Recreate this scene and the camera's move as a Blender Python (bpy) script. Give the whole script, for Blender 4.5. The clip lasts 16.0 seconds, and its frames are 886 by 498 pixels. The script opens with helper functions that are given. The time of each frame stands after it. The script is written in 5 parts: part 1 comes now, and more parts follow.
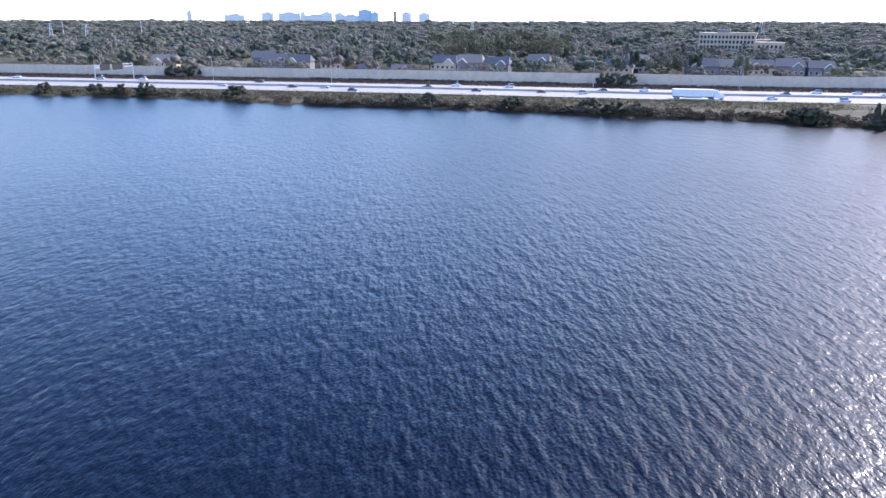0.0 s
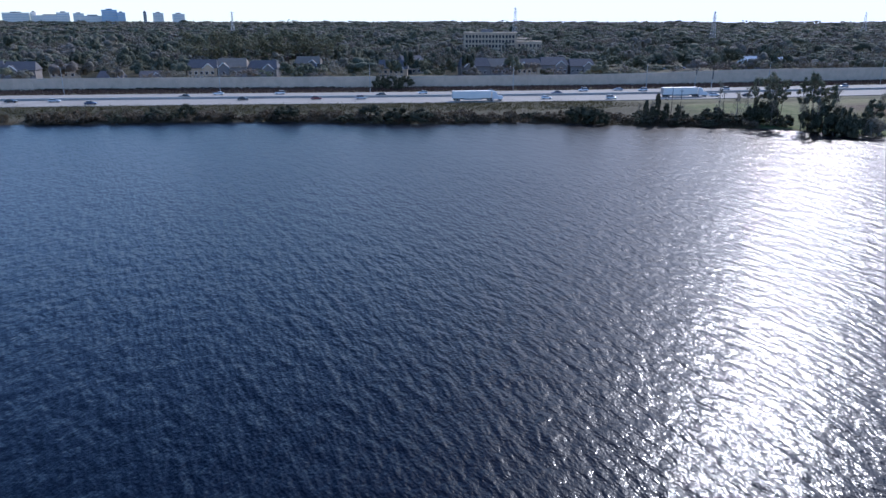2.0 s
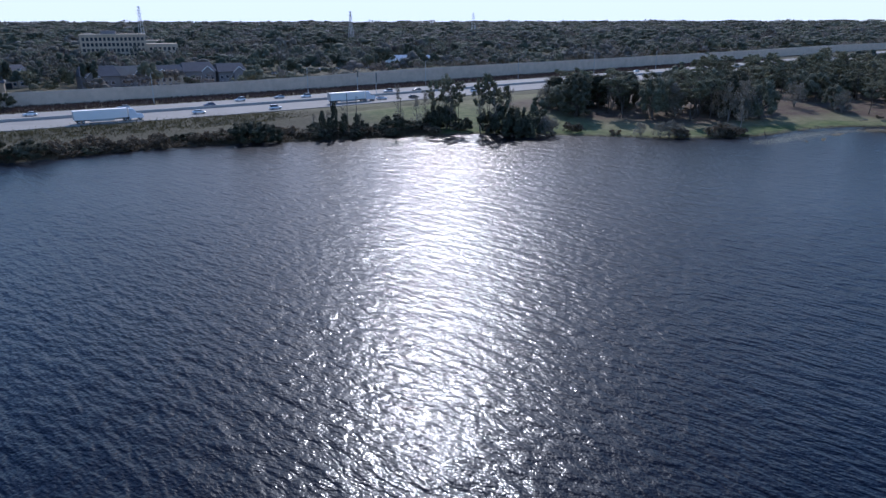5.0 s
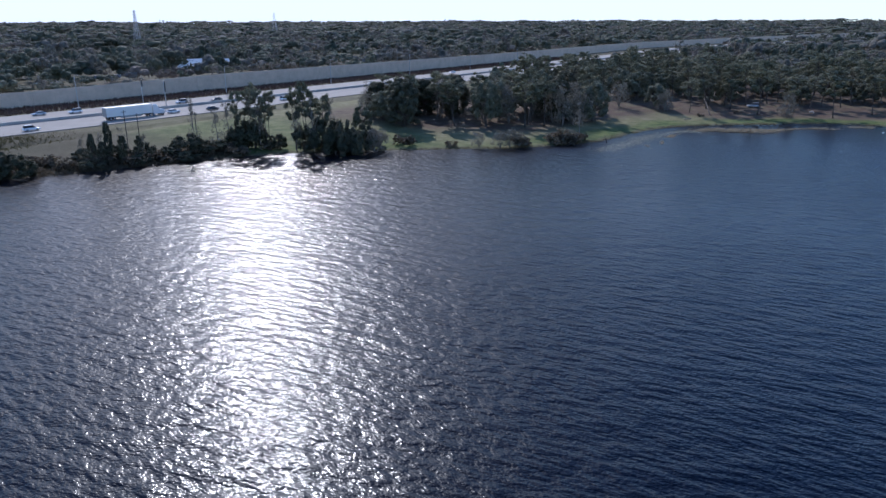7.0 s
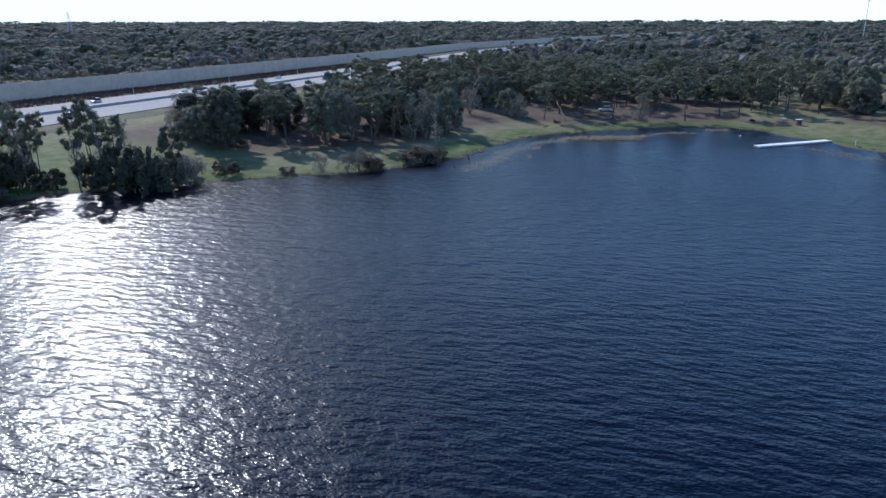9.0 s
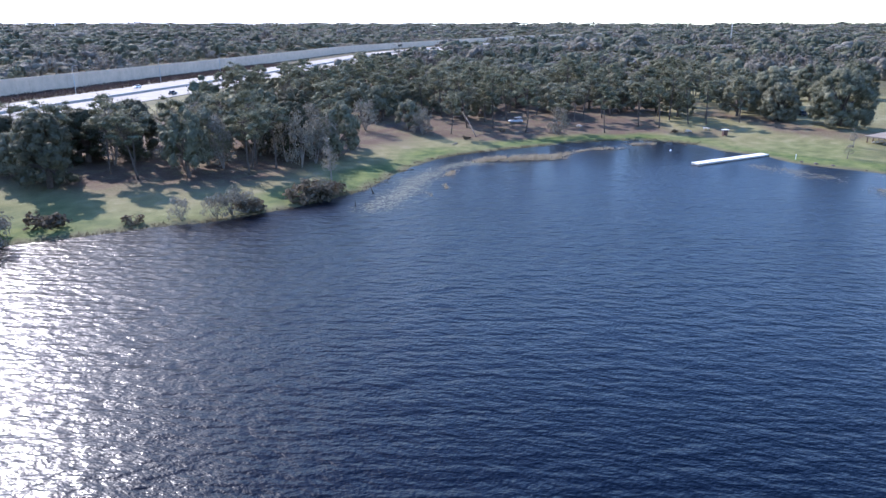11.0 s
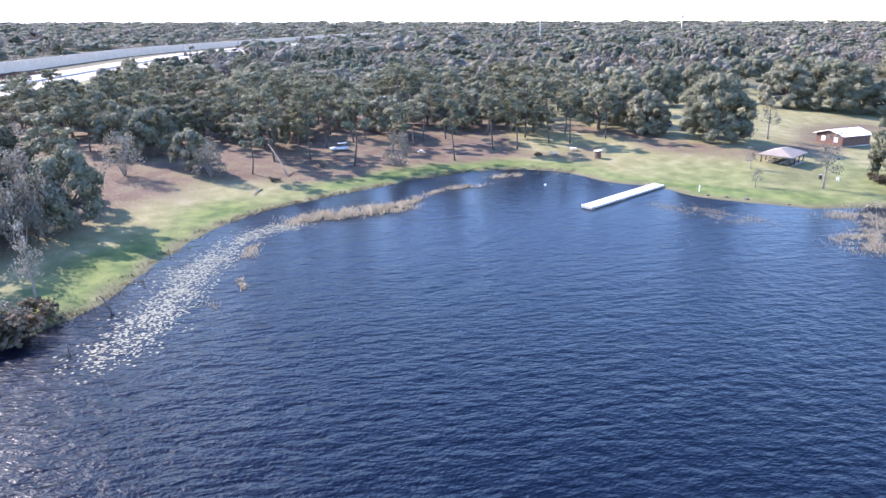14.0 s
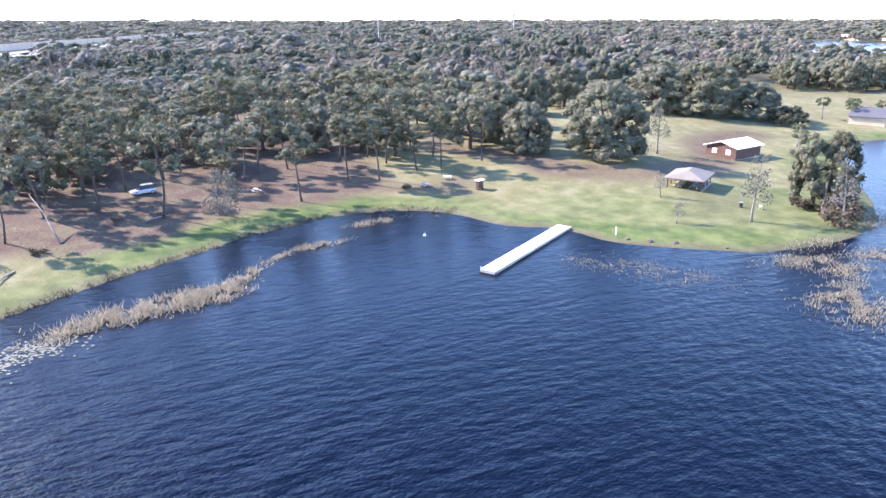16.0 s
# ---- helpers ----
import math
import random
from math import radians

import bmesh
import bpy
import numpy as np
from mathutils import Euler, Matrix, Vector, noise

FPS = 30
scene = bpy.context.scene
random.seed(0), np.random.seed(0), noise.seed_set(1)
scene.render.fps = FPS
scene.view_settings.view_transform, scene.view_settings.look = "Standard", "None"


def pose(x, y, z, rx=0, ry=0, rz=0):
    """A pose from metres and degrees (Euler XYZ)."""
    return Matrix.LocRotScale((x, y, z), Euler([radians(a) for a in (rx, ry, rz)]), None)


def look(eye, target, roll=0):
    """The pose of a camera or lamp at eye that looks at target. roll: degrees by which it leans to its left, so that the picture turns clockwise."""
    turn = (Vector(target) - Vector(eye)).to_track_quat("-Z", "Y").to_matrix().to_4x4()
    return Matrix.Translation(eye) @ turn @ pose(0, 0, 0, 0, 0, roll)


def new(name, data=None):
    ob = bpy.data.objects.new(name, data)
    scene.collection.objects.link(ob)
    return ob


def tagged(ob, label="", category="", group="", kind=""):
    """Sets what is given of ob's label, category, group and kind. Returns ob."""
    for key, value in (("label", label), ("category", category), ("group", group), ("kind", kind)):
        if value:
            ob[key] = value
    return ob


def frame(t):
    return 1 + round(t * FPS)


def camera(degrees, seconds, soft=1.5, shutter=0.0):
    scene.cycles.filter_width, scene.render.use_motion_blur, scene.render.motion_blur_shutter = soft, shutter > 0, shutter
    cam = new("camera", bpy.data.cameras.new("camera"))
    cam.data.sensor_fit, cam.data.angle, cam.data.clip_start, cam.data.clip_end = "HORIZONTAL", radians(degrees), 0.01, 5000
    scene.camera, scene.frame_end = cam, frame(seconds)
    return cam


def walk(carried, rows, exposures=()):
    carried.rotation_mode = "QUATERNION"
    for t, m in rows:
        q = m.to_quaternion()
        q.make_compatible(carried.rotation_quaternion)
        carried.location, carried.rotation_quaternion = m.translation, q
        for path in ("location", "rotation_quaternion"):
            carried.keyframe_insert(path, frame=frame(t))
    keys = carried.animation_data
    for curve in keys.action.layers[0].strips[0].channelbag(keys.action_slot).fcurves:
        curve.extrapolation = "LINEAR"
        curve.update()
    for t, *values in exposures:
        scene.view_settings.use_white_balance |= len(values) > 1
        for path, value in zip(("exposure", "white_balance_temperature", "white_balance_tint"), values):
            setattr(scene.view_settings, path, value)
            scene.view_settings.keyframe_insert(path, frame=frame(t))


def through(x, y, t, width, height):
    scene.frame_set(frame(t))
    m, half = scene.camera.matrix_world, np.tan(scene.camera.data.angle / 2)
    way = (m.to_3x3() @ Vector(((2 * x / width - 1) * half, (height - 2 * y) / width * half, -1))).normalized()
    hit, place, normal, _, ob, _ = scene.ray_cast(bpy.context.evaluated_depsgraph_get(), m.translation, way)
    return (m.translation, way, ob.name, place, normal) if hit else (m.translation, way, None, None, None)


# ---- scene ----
cam = camera(64.38, 16.0, soft=1.45)
# seconds, eye x y z, yaw (to the left from +y), pitch, roll
ROWS = [
    (0.0, -3.10, -1.69, 33.29, -0.16, -17.92, 0.16),
    (0.5, -2.85, 4.65, 33.30, -4.75, -17.90, 0.17),
    (1.0, -2.51, 10.96, 33.31, -9.14, -17.91, 0.16),
    (1.5, -1.99, 17.25, 33.33, -13.51, -17.90, 0.11),
    (2.0, -1.21, 23.50, 33.38, -18.28, -17.88, 0.06),
    (2.5, -0.08, 29.70, 33.43, -23.07, -17.87, 0.03),
    (3.0, 1.48, 35.78, 33.48, -27.80, -17.86, 0.01),
    (3.5, 3.49, 41.78, 33.51, -32.46, -17.89, 0.02),
    (4.0, 5.82, 47.71, 33.51, -37.17, -17.90, 0.00),
    (6.5, 29.47, 77.06, 32.93, -57.92, -17.92, -0.20),
    (7.0, 36.13, 81.86, 32.82, -61.36, -17.91, -0.17),
    (7.5, 43.03, 86.48, 32.70, -64.81, -17.90, -0.12),
    (8.0, 50.19, 90.84, 32.58, -68.26, -17.90, -0.10),
    (8.5, 57.60, 94.92, 32.46, -71.68, -17.89, -0.11),
    (9.0, 65.20, 98.73, 32.34, -75.16, -17.88, -0.12),
    (9.5, 73.07, 102.30, 32.27, -78.44, -17.85, -0.12),
    (10.0, 81.13, 105.63, 32.22, -81.06, -17.77, -0.09),
    (12.5, 124.51, 110.75, 32.00, -90.79, -17.84, 0.02),
    (13.0, 133.77, 110.92, 31.98, -94.18, -17.87, -0.03),
    (13.5, 143.02, 110.94, 31.99, -96.59, -17.89, -0.08),
    (14.0, 152.23, 110.62, 32.03, -99.24, -17.86, -0.13),
    (14.5, 161.42, 109.80, 32.08, -103.08, -17.84, -0.15),
    (15.0, 170.72, 108.34, 32.14, -106.60, -17.87, -0.13),
    (15.5, 179.98, 106.42, 32.23, -109.29, -17.91, -0.11),
    (16.0, 189.20, 104.27, 32.33, -112.03, -17.98, -0.10),
]
EXPOSURES = [(0.0, 1.85, 6150, 25), (1.5, 0.95, 5850, 20), (3.5, 0.33, 5650, 18), (7.0, 0.55, 5800, 19), (9.5, 0.88, 5700, 15), (10.2, 1.28, 5850, 18), (12.5, 2.4, 6450, 27), (16.0, 2.6, 6550, 27)]
walk(cam, [(t, pose(x, y, z, 0, 0, yaw) @ pose(0, 0, 0, 90 + pitch, 0, 0) @ pose(0, 0, 0, 0, 0, roll)) for t, x, y, z, yaw, pitch, roll in ROWS], EXPOSURES)

# ---- sky, sun ----
SUN_YAW, SUN_UP = -45.0, 33.0
world = bpy.data.worlds.new("sky")
scene.world = world
world.use_nodes = True
wn = world.node_tree
sky = wn.nodes.new("ShaderNodeTexSky")
sky.sky_type, sky.sun_disc = "NISHITA", False
sky.sun_elevation, sky.sun_rotation = radians(SUN_UP), radians(-SUN_YAW)
sky.altitude, sky.air_density, sky.dust_density, sky.ozone_density = 300, 1.0, 0.45, 3.5
clear = wn.nodes.new("ShaderNodeHueSaturation")
clear.inputs["Saturation"].default_value = 1.12
wn.links.new(sky.outputs[0], clear.inputs["Color"])
veil = wn.nodes.new("ShaderNodeMix")  # thin high cloud evens out the glare low over the land
veil.data_type, veil.blend_type = "RGBA", "DARKEN"
veil.inputs[0].default_value = 1.0
veil.inputs[7].default_value = (4.2, 4.9, 6.1, 1)
wn.links.new(clear.outputs[0], veil.inputs[6])
wn.links.new(veil.outputs[2], wn.nodes["Background"].inputs[0])
wn.nodes["Background"].inputs[1].default_value = 0.15
sun = new("sun", bpy.data.lights.new("sun", "SUN"))
sun.data.energy, sun.data.angle, sun.data.color = 2.95, radians(0.8), (1.0, 0.95, 0.87)
to_sun = Vector((-math.sin(radians(SUN_YAW)) * math.cos(radians(SUN_UP)), math.cos(radians(SUN_YAW)) * math.cos(radians(SUN_UP)), math.sin(radians(SUN_UP))))
sun.matrix_world = look(to_sun * 300, (0, 0, 0))


# ---- materials ----
def material(name):
    m = bpy.data.materials.new(name)
    m.use_nodes = True
    return m, m.node_tree, m.node_tree.nodes["Principled BSDF"]


def node(tree, kind, **given):
    n = tree.nodes.new("ShaderNode" + kind)
    for key, value in given.items():
        if key in n.inputs:
            n.inputs[key].default_value = value
    return n


def ramp(tree, fac, stops):
    n = tree.nodes.new("ShaderNodeValToRGB")
    while len(n.color_ramp.elements) < len(stops):
        n.color_ramp.elements.new(0.5)
    for e, (p, c) in zip(n.color_ramp.elements, stops):
        e.position, e.color = p, (*c, 1)
    tree.links.new(fac, n.inputs[0])
    return n.outputs[0]


def mixed(tree, fac, a, b, how="MIX"):
    n = tree.nodes.new("ShaderNodeMix")
    n.data_type, n.blend_type = "RGBA", how
    for slot, value in ((0, fac), (6, a), (7, b)):
        if isinstance(value, (int, float)):
            n.inputs[slot].default_value = value
        elif isinstance(value, tuple):
            n.inputs[slot].default_value = (*value, 1)
        else:
            tree.links.new(value, n.inputs[slot])
    return n.outputs[2]


def noise_at(tree, scale, detail=4.0, stretch=None, turn=0.0, rough=0.55):
    geo = tree.nodes.new("ShaderNodeNewGeometry")
    n = node(tree, "TexNoise", Scale=scale, Detail=detail, Roughness=rough)
    out = geo.outputs["Position"]
    if stretch or turn:
        m = tree.nodes.new("ShaderNodeMapping")
        m.inputs["Rotation"].default_value = (0, 0, turn)
        m.inputs["Scale"].default_value = stretch or (1, 1, 1)
        tree.links.new(out, m.inputs[0])
        out = m.outputs[0]
    tree.links.new(out, n.inputs["Vector"])
    return n.outputs["Fac"]


def attr(tree, name):
    n = tree.nodes.new("ShaderNodeAttribute")
    n.attribute_name = name
    return n


def bumped(tree, bsdf, height, metres, strength=1.0, after=None):
    b = node(tree, "Bump", Strength=strength, Distance=metres)
    tree.links.new(height, b.inputs["Height"])
    if after:
        tree.links.new(after, b.inputs["Normal"])
    tree.links.new(b.outputs[0], bsdf.inputs["Normal"])
    return b.outputs[0]


def rough_paint(name, color, rough=0.7, metal=0.0, vary=0.25, scale=0.6, bump=0.01):
    """A painted, concrete, wooden or metal surface with stains at two scales and a fine relief."""
    m, t, b = material(name)
    big, small = noise_at(t, scale, 3), noise_at(t, scale * 9, 5)
    dark, light = tuple(c * (1 - vary) for c in color), tuple(min(1, c * (1 + vary * 0.6)) for c in color)
    c = ramp(t, big, [(0.3, dark), (0.7, light)])
    c = mixed(t, 0.35, c, ramp(t, small, [(0.35, dark), (0.65, light)]))
    rnd = t.nodes.new("ShaderNodeObjectInfo").outputs["Random"]
    c = mixed(t, 0.12, c, ramp(t, rnd, [(0.0, dark), (1.0, light)]))
    t.links.new(c, b.inputs["Base Color"])
    b.inputs["Roughness"].default_value, b.inputs["Metallic"].default_value = rough, metal
    bumped(t, b, small, bump)
    return m


def leafy(name, stops, through=0.35, tint=False):
    """Foliage: colour varies leaf clump by leaf clump and tree by tree; light passes through."""
    m, t, b = material(name)
    isle = t.nodes.new("ShaderNodeNewGeometry").outputs["Random Per Island"]
    c = ramp(t, isle, stops)
    if tint:
        c = mixed(t, 0.93, c, attr(t, "tint").outputs["Color"], "MIX")
    else:
        rnd = t.nodes.new("ShaderNodeObjectInfo").outputs["Random"]
        c = mixed(t, 0.6, c, ramp(t, rnd, [(0.0, stops[0][1]), (0.5, stops[1][1]), (1.0, stops[-1][1])]))
    c = mixed(t, 1.0, c, ramp(t, noise_at(t, 0.9, 4), [(0.3, (0.72,) * 3), (0.7, (1.2,) * 3)]), "MULTIPLY")
    t.links.new(c, b.inputs["Base Color"])
    b.inputs["Roughness"].default_value = 0.85
    b.inputs["Specular IOR Level"].default_value = 0.2
    tl = node(t, "BsdfTranslucent")
    t.links.new(c, tl.inputs[0])
    t.links.new(bumped(t, b, noise_at(t, 1.6, 4), 0.6), tl.inputs["Normal"])
    mix = node(t, "MixShader", Fac=through)
    t.links.new(b.outputs[0], mix.inputs[1])
    t.links.new(tl.outputs[0], mix.inputs[2])
    t.links.new(mix.outputs[0], t.nodes["Material Output"].inputs[0])
    return m


def water_material():
    """Wind-ruffled water: the slope of the surface is given outright, from long waves down to ripples."""
    m, t, b = material("lake_water")
    b.inputs["Base Color"].default_value = (0.0005, 0.0022, 0.0075, 1)
    b.inputs["Roughness"].default_value = 0.1
    b.inputs["Specular Tint"].default_value = (0.76, 0.89, 1.0, 1)
    b.inputs["IOR"].default_value = 1.23
    turn = radians(-22)
    place = t.nodes.new("ShaderNodeNewGeometry").outputs["Position"]

    def maths(how, a, other):
        n = t.nodes.new("ShaderNodeVectorMath")
        n.operation = how
        t.links.new(a, n.inputs[0])
        if isinstance(other, tuple):
            n.inputs[1].default_value = other
        else:
            t.links.new(other, n.inputs[1])
        return n.outputs[0]

    def height(scale, detail, stretch, skew, dx, dy):
        mp = t.nodes.new("ShaderNodeMapping")
        mp.inputs["Location"].default_value = (dx, dy * stretch, 0)
        mp.inputs["Rotation"].default_value = (0, 0, turn + skew)
        mp.inputs["Scale"].default_value = (1.0, stretch, 1)
        t.links.new(place, mp.inputs[0])
        n = node(t, "TexNoise", Scale=scale, Detail=detail, Roughness=0.5)
        t.links.new(mp.outputs[0], n.inputs["Vector"])
        return n.outputs["Fac"]

    total = None
    for scale, detail, stretch, skew, tall in WAVES:
        step = 0.12 / scale
        here = height(scale, detail, stretch, skew, 0, 0)
        there = t.nodes.new("ShaderNodeCombineXYZ")
        t.links.new(height(scale, detail, stretch, skew, step, 0), there.inputs[0])
        t.links.new(height(scale, detail, stretch, skew, 0, step), there.inputs[1])
        base = t.nodes.new("ShaderNodeCombineXYZ")
        t.links.new(here, base.inputs[0])
        t.links.new(here, base.inputs[1])
        slope = maths("MULTIPLY", maths("SUBTRACT", base.outputs[0], there.outputs[0]), (tall / step, tall / step, 0))
        total = slope if total is None else maths("ADD", total, slope)
    gust = ramp(t, noise_at(t, 0.014, 4, (1, 0.5, 1), turn), [(0.3, (0.75,) * 3), (0.65, (1.05,) * 3)])
    total = maths("MULTIPLY", total, gust)
    xyz = t.nodes.new("ShaderNodeSeparateXYZ")
    t.links.new(place, xyz.inputs[0])
    # calmer under the wooded shore
    calm = t.nodes.new("ShaderNodeMapRange")
    calm.interpolation_type = "SMOOTHSTEP"
    for slot, value in ((1, 215.0), (2, 292.0), (3, 1.0), (4, 0.45)):
        calm.inputs[slot].default_value = value
    t.links.new(xyz.outputs[0], calm.inputs[0])
    total = maths("MULTIPLY", total, calm.outputs[0])
    back = t.nodes.new("ShaderNodeVectorRotate")
    back.rotation_type = "Z_AXIS"
    back.inputs["Angle"].default_value = -turn
    t.links.new(total, back.inputs["Vector"])
    up = maths("ADD", back.outputs[0], (0.0, 0.0, 1.0))
    nrm = t.nodes.new("ShaderNodeVectorMath")
    nrm.operation = "NORMALIZE"
    t.links.new(up, nrm.inputs[0])
    t.links.new(nrm.outputs[0], b.inputs["Normal"])
    # capillary ripples too small to see singly
    fine = node(t, "BsdfPrincipled", Roughness=0.34, IOR=1.23)
    fine.inputs["Specular Tint"].default_value = (0.76, 0.89, 1.0, 1)
    fine.inputs["Base Color"].default_value = b.inputs["Base Color"].default_value
    t.links.new(nrm.outputs[0], fine.inputs["Normal"])
    both = node(t, "MixShader", Fac=0.45)
    t.links.new(b.outputs[0], both.inputs[1])
    t.links.new(fine.outputs[0], both.inputs[2])
    t.links.new(both.outputs[0], t.nodes["Material Output"].inputs[0])
    return m


# scale, detail, stretch along the crest, skew, height in metres
WAVES = [(0.55, 1.0, 0.31, 0.0, 0.285), (1.3, 1.0, 0.46, 0.2, 0.21), (4.2, 1.5, 0.6, -0.25, 0.072)]


def ground_material():
    """Grass, lush grass, pine needles, sand and far woodland floor, each where the ground carries it."""
    m, t, b = material("ground_cover")
    cover = attr(t, "cover")
    split = t.nodes.new("ShaderNodeSeparateColor")
    t.links.new(cover.outputs["Color"], split.inputs[0])
    fine, mid, big = noise_at(t, 2.2, 5), noise_at(t, 0.28, 4), noise_at(t, 0.06, 3)
    grass = ramp(t, mid, [(0.3, (0.105, 0.105, 0.048)), (0.5, (0.165, 0.158, 0.072)), (0.7, (0.25, 0.225, 0.14))])
    grass = mixed(t, 0.25, grass, ramp(t, fine, [(0.3, (0.085, 0.09, 0.038)), (0.7, (0.23, 0.215, 0.12))]))
    lush = ramp(t, mid, [(0.36, (0.024, 0.068, 0.014)), (0.66, (0.11, 0.145, 0.038))])
    needles = ramp(t, fine, [(0.3, (0.045, 0.027, 0.023)), (0.55, (0.105, 0.068, 0.056)), (0.75, (0.185, 0.142, 0.118))])
    needles = mixed(t, ramp(t, mid, [(0.42, (0,) * 3), (0.62, (0.8,) * 3)]), needles, (0.075, 0.046, 0.038))
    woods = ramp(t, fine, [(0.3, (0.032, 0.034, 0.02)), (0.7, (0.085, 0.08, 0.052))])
    c = mixed(t, split.outputs[1], grass, lush)
    edge = mixed(t, 1.0, split.outputs[0], ramp(t, mid, [(0.3, (0.55,) * 3), (0.6, (1.15,) * 3)]), "MULTIPLY")
    c = mixed(t, edge, c, needles)
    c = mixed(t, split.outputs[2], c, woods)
    c = mixed(t, 0.2, c, ramp(t, big, [(0.3, (0.08, 0.07, 0.04)), (0.7, (0.21, 0.185, 0.12))]))
    t.links.new(c, b.inputs["Base Color"])
    b.inputs["Roughness"].default_value = 0.95
    b.inputs["Specular IOR Level"].default_value = 0.1
    bumped(t, b, fine, 0.14)
    return m


THICKET = leafy("dark_evergreen_leaves", [(0.0, (0.052, 0.056, 0.034)), (0.5, (0.084, 0.086, 0.052)), (1.0, (0.132, 0.126, 0.084))], 0.28)
WATER, GROUND = water_material(), ground_material()
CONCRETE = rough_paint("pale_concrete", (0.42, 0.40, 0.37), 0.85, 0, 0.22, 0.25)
WALL = rough_paint("pale_tan_wall_panel", (0.66, 0.5, 0.37), 0.9, 0, 0.22, 0.3)
PAVING = rough_paint("worn_concrete_paving", (0.27, 0.25, 0.22), 0.95, 0, 0.2, 0.12)
WHITE = rough_paint("white_paint", (0.80, 0.80, 0.79), 0.55, 0, 0.08, 0.8)
DARK = rough_paint("dark_rubber", (0.02, 0.02, 0.022), 0.7, 0, 0.3, 3)
STEEL = rough_paint("galvanised_steel", (0.45, 0.46, 0.47), 0.45, 0.8, 0.2, 1.5)
BARK = rough_paint("grey_brown_bark", (0.10, 0.08, 0.066), 0.95, 0, 0.45, 2.0, 0.04)
PALE_BARK = rough_paint("pale_grey_bark", (0.22, 0.19, 0.165), 0.95, 0, 0.35, 2.0, 0.03)
PINE = leafy("pine_needles", [(0.0, (0.113, 0.120, 0.073)), (0.5, (0.178, 0.181, 0.114)), (1.0, (0.269, 0.257, 0.174))], 0.3)
OAK = leafy("oak_leaves", [(0.0, (0.124, 0.130, 0.082)), (0.5, (0.170, 0.173, 0.115)), (1.0, (0.232, 0.227, 0.160))], 0.3)
MOSS = leafy("grey_twigs_and_moss", [(0.0, (0.13, 0.125, 0.1)), (0.5, (0.19, 0.182, 0.148)), (1.0, (0.265, 0.25, 0.205))], 0.30)
BUSH = leafy("shrub_leaves", [(0.0, (0.055, 0.046, 0.032)), (0.5, (0.108, 0.085, 0.058)), (1.0, (0.20, 0.16, 0.11))], 0.30)
REED = leafy("dry_reeds", [(0.0, (0.29, 0.25, 0.18)), (0.5, (0.42, 0.37, 0.275)), (1.0, (0.57, 0.52, 0.41))], 0.45)
PALM = leafy("palm_fronds", [(0.0, (0.104, 0.130, 0.065)), (0.5, (0.169, 0.195, 0.104)), (1.0, (0.286, 0.273, 0.156))], 0.30)
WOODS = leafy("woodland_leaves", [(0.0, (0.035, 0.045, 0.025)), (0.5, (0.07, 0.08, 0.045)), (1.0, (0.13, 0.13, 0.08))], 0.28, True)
GLASS = rough_paint("dark_window_glass", (0.03, 0.04, 0.055), 0.08, 0, 0.3, 0.5, 0.0)
SHINGLE = rough_paint("grey_shingles", (0.085, 0.085, 0.095), 0.9, 0, 0.25, 0.6)
TAN_ROOF = rough_paint("weathered_tan_roof", (0.19, 0.16, 0.13), 0.85, 0, 0.2, 0.5)
TIN_ROOF = rough_paint("pale_metal_roof", (0.66, 0.63, 0.60), 0.4, 0.0, 0.12, 0.4)
RED_WOOD = rough_paint("red_brown_boards", (0.115, 0.058, 0.042), 0.8, 0, 0.35, 1.2)
STUCCO = rough_paint("grey_stucco", (0.2, 0.19, 0.19), 0.9, 0, 0.2, 0.3)
CREAM = rough_paint("cream_stucco", (0.52, 0.4, 0.285), 0.9, 0, 0.15, 0.2)
DOCKING = rough_paint("white_dock_boards", (0.78, 0.78, 0.76), 0.6, 0, 0.1, 0.9)


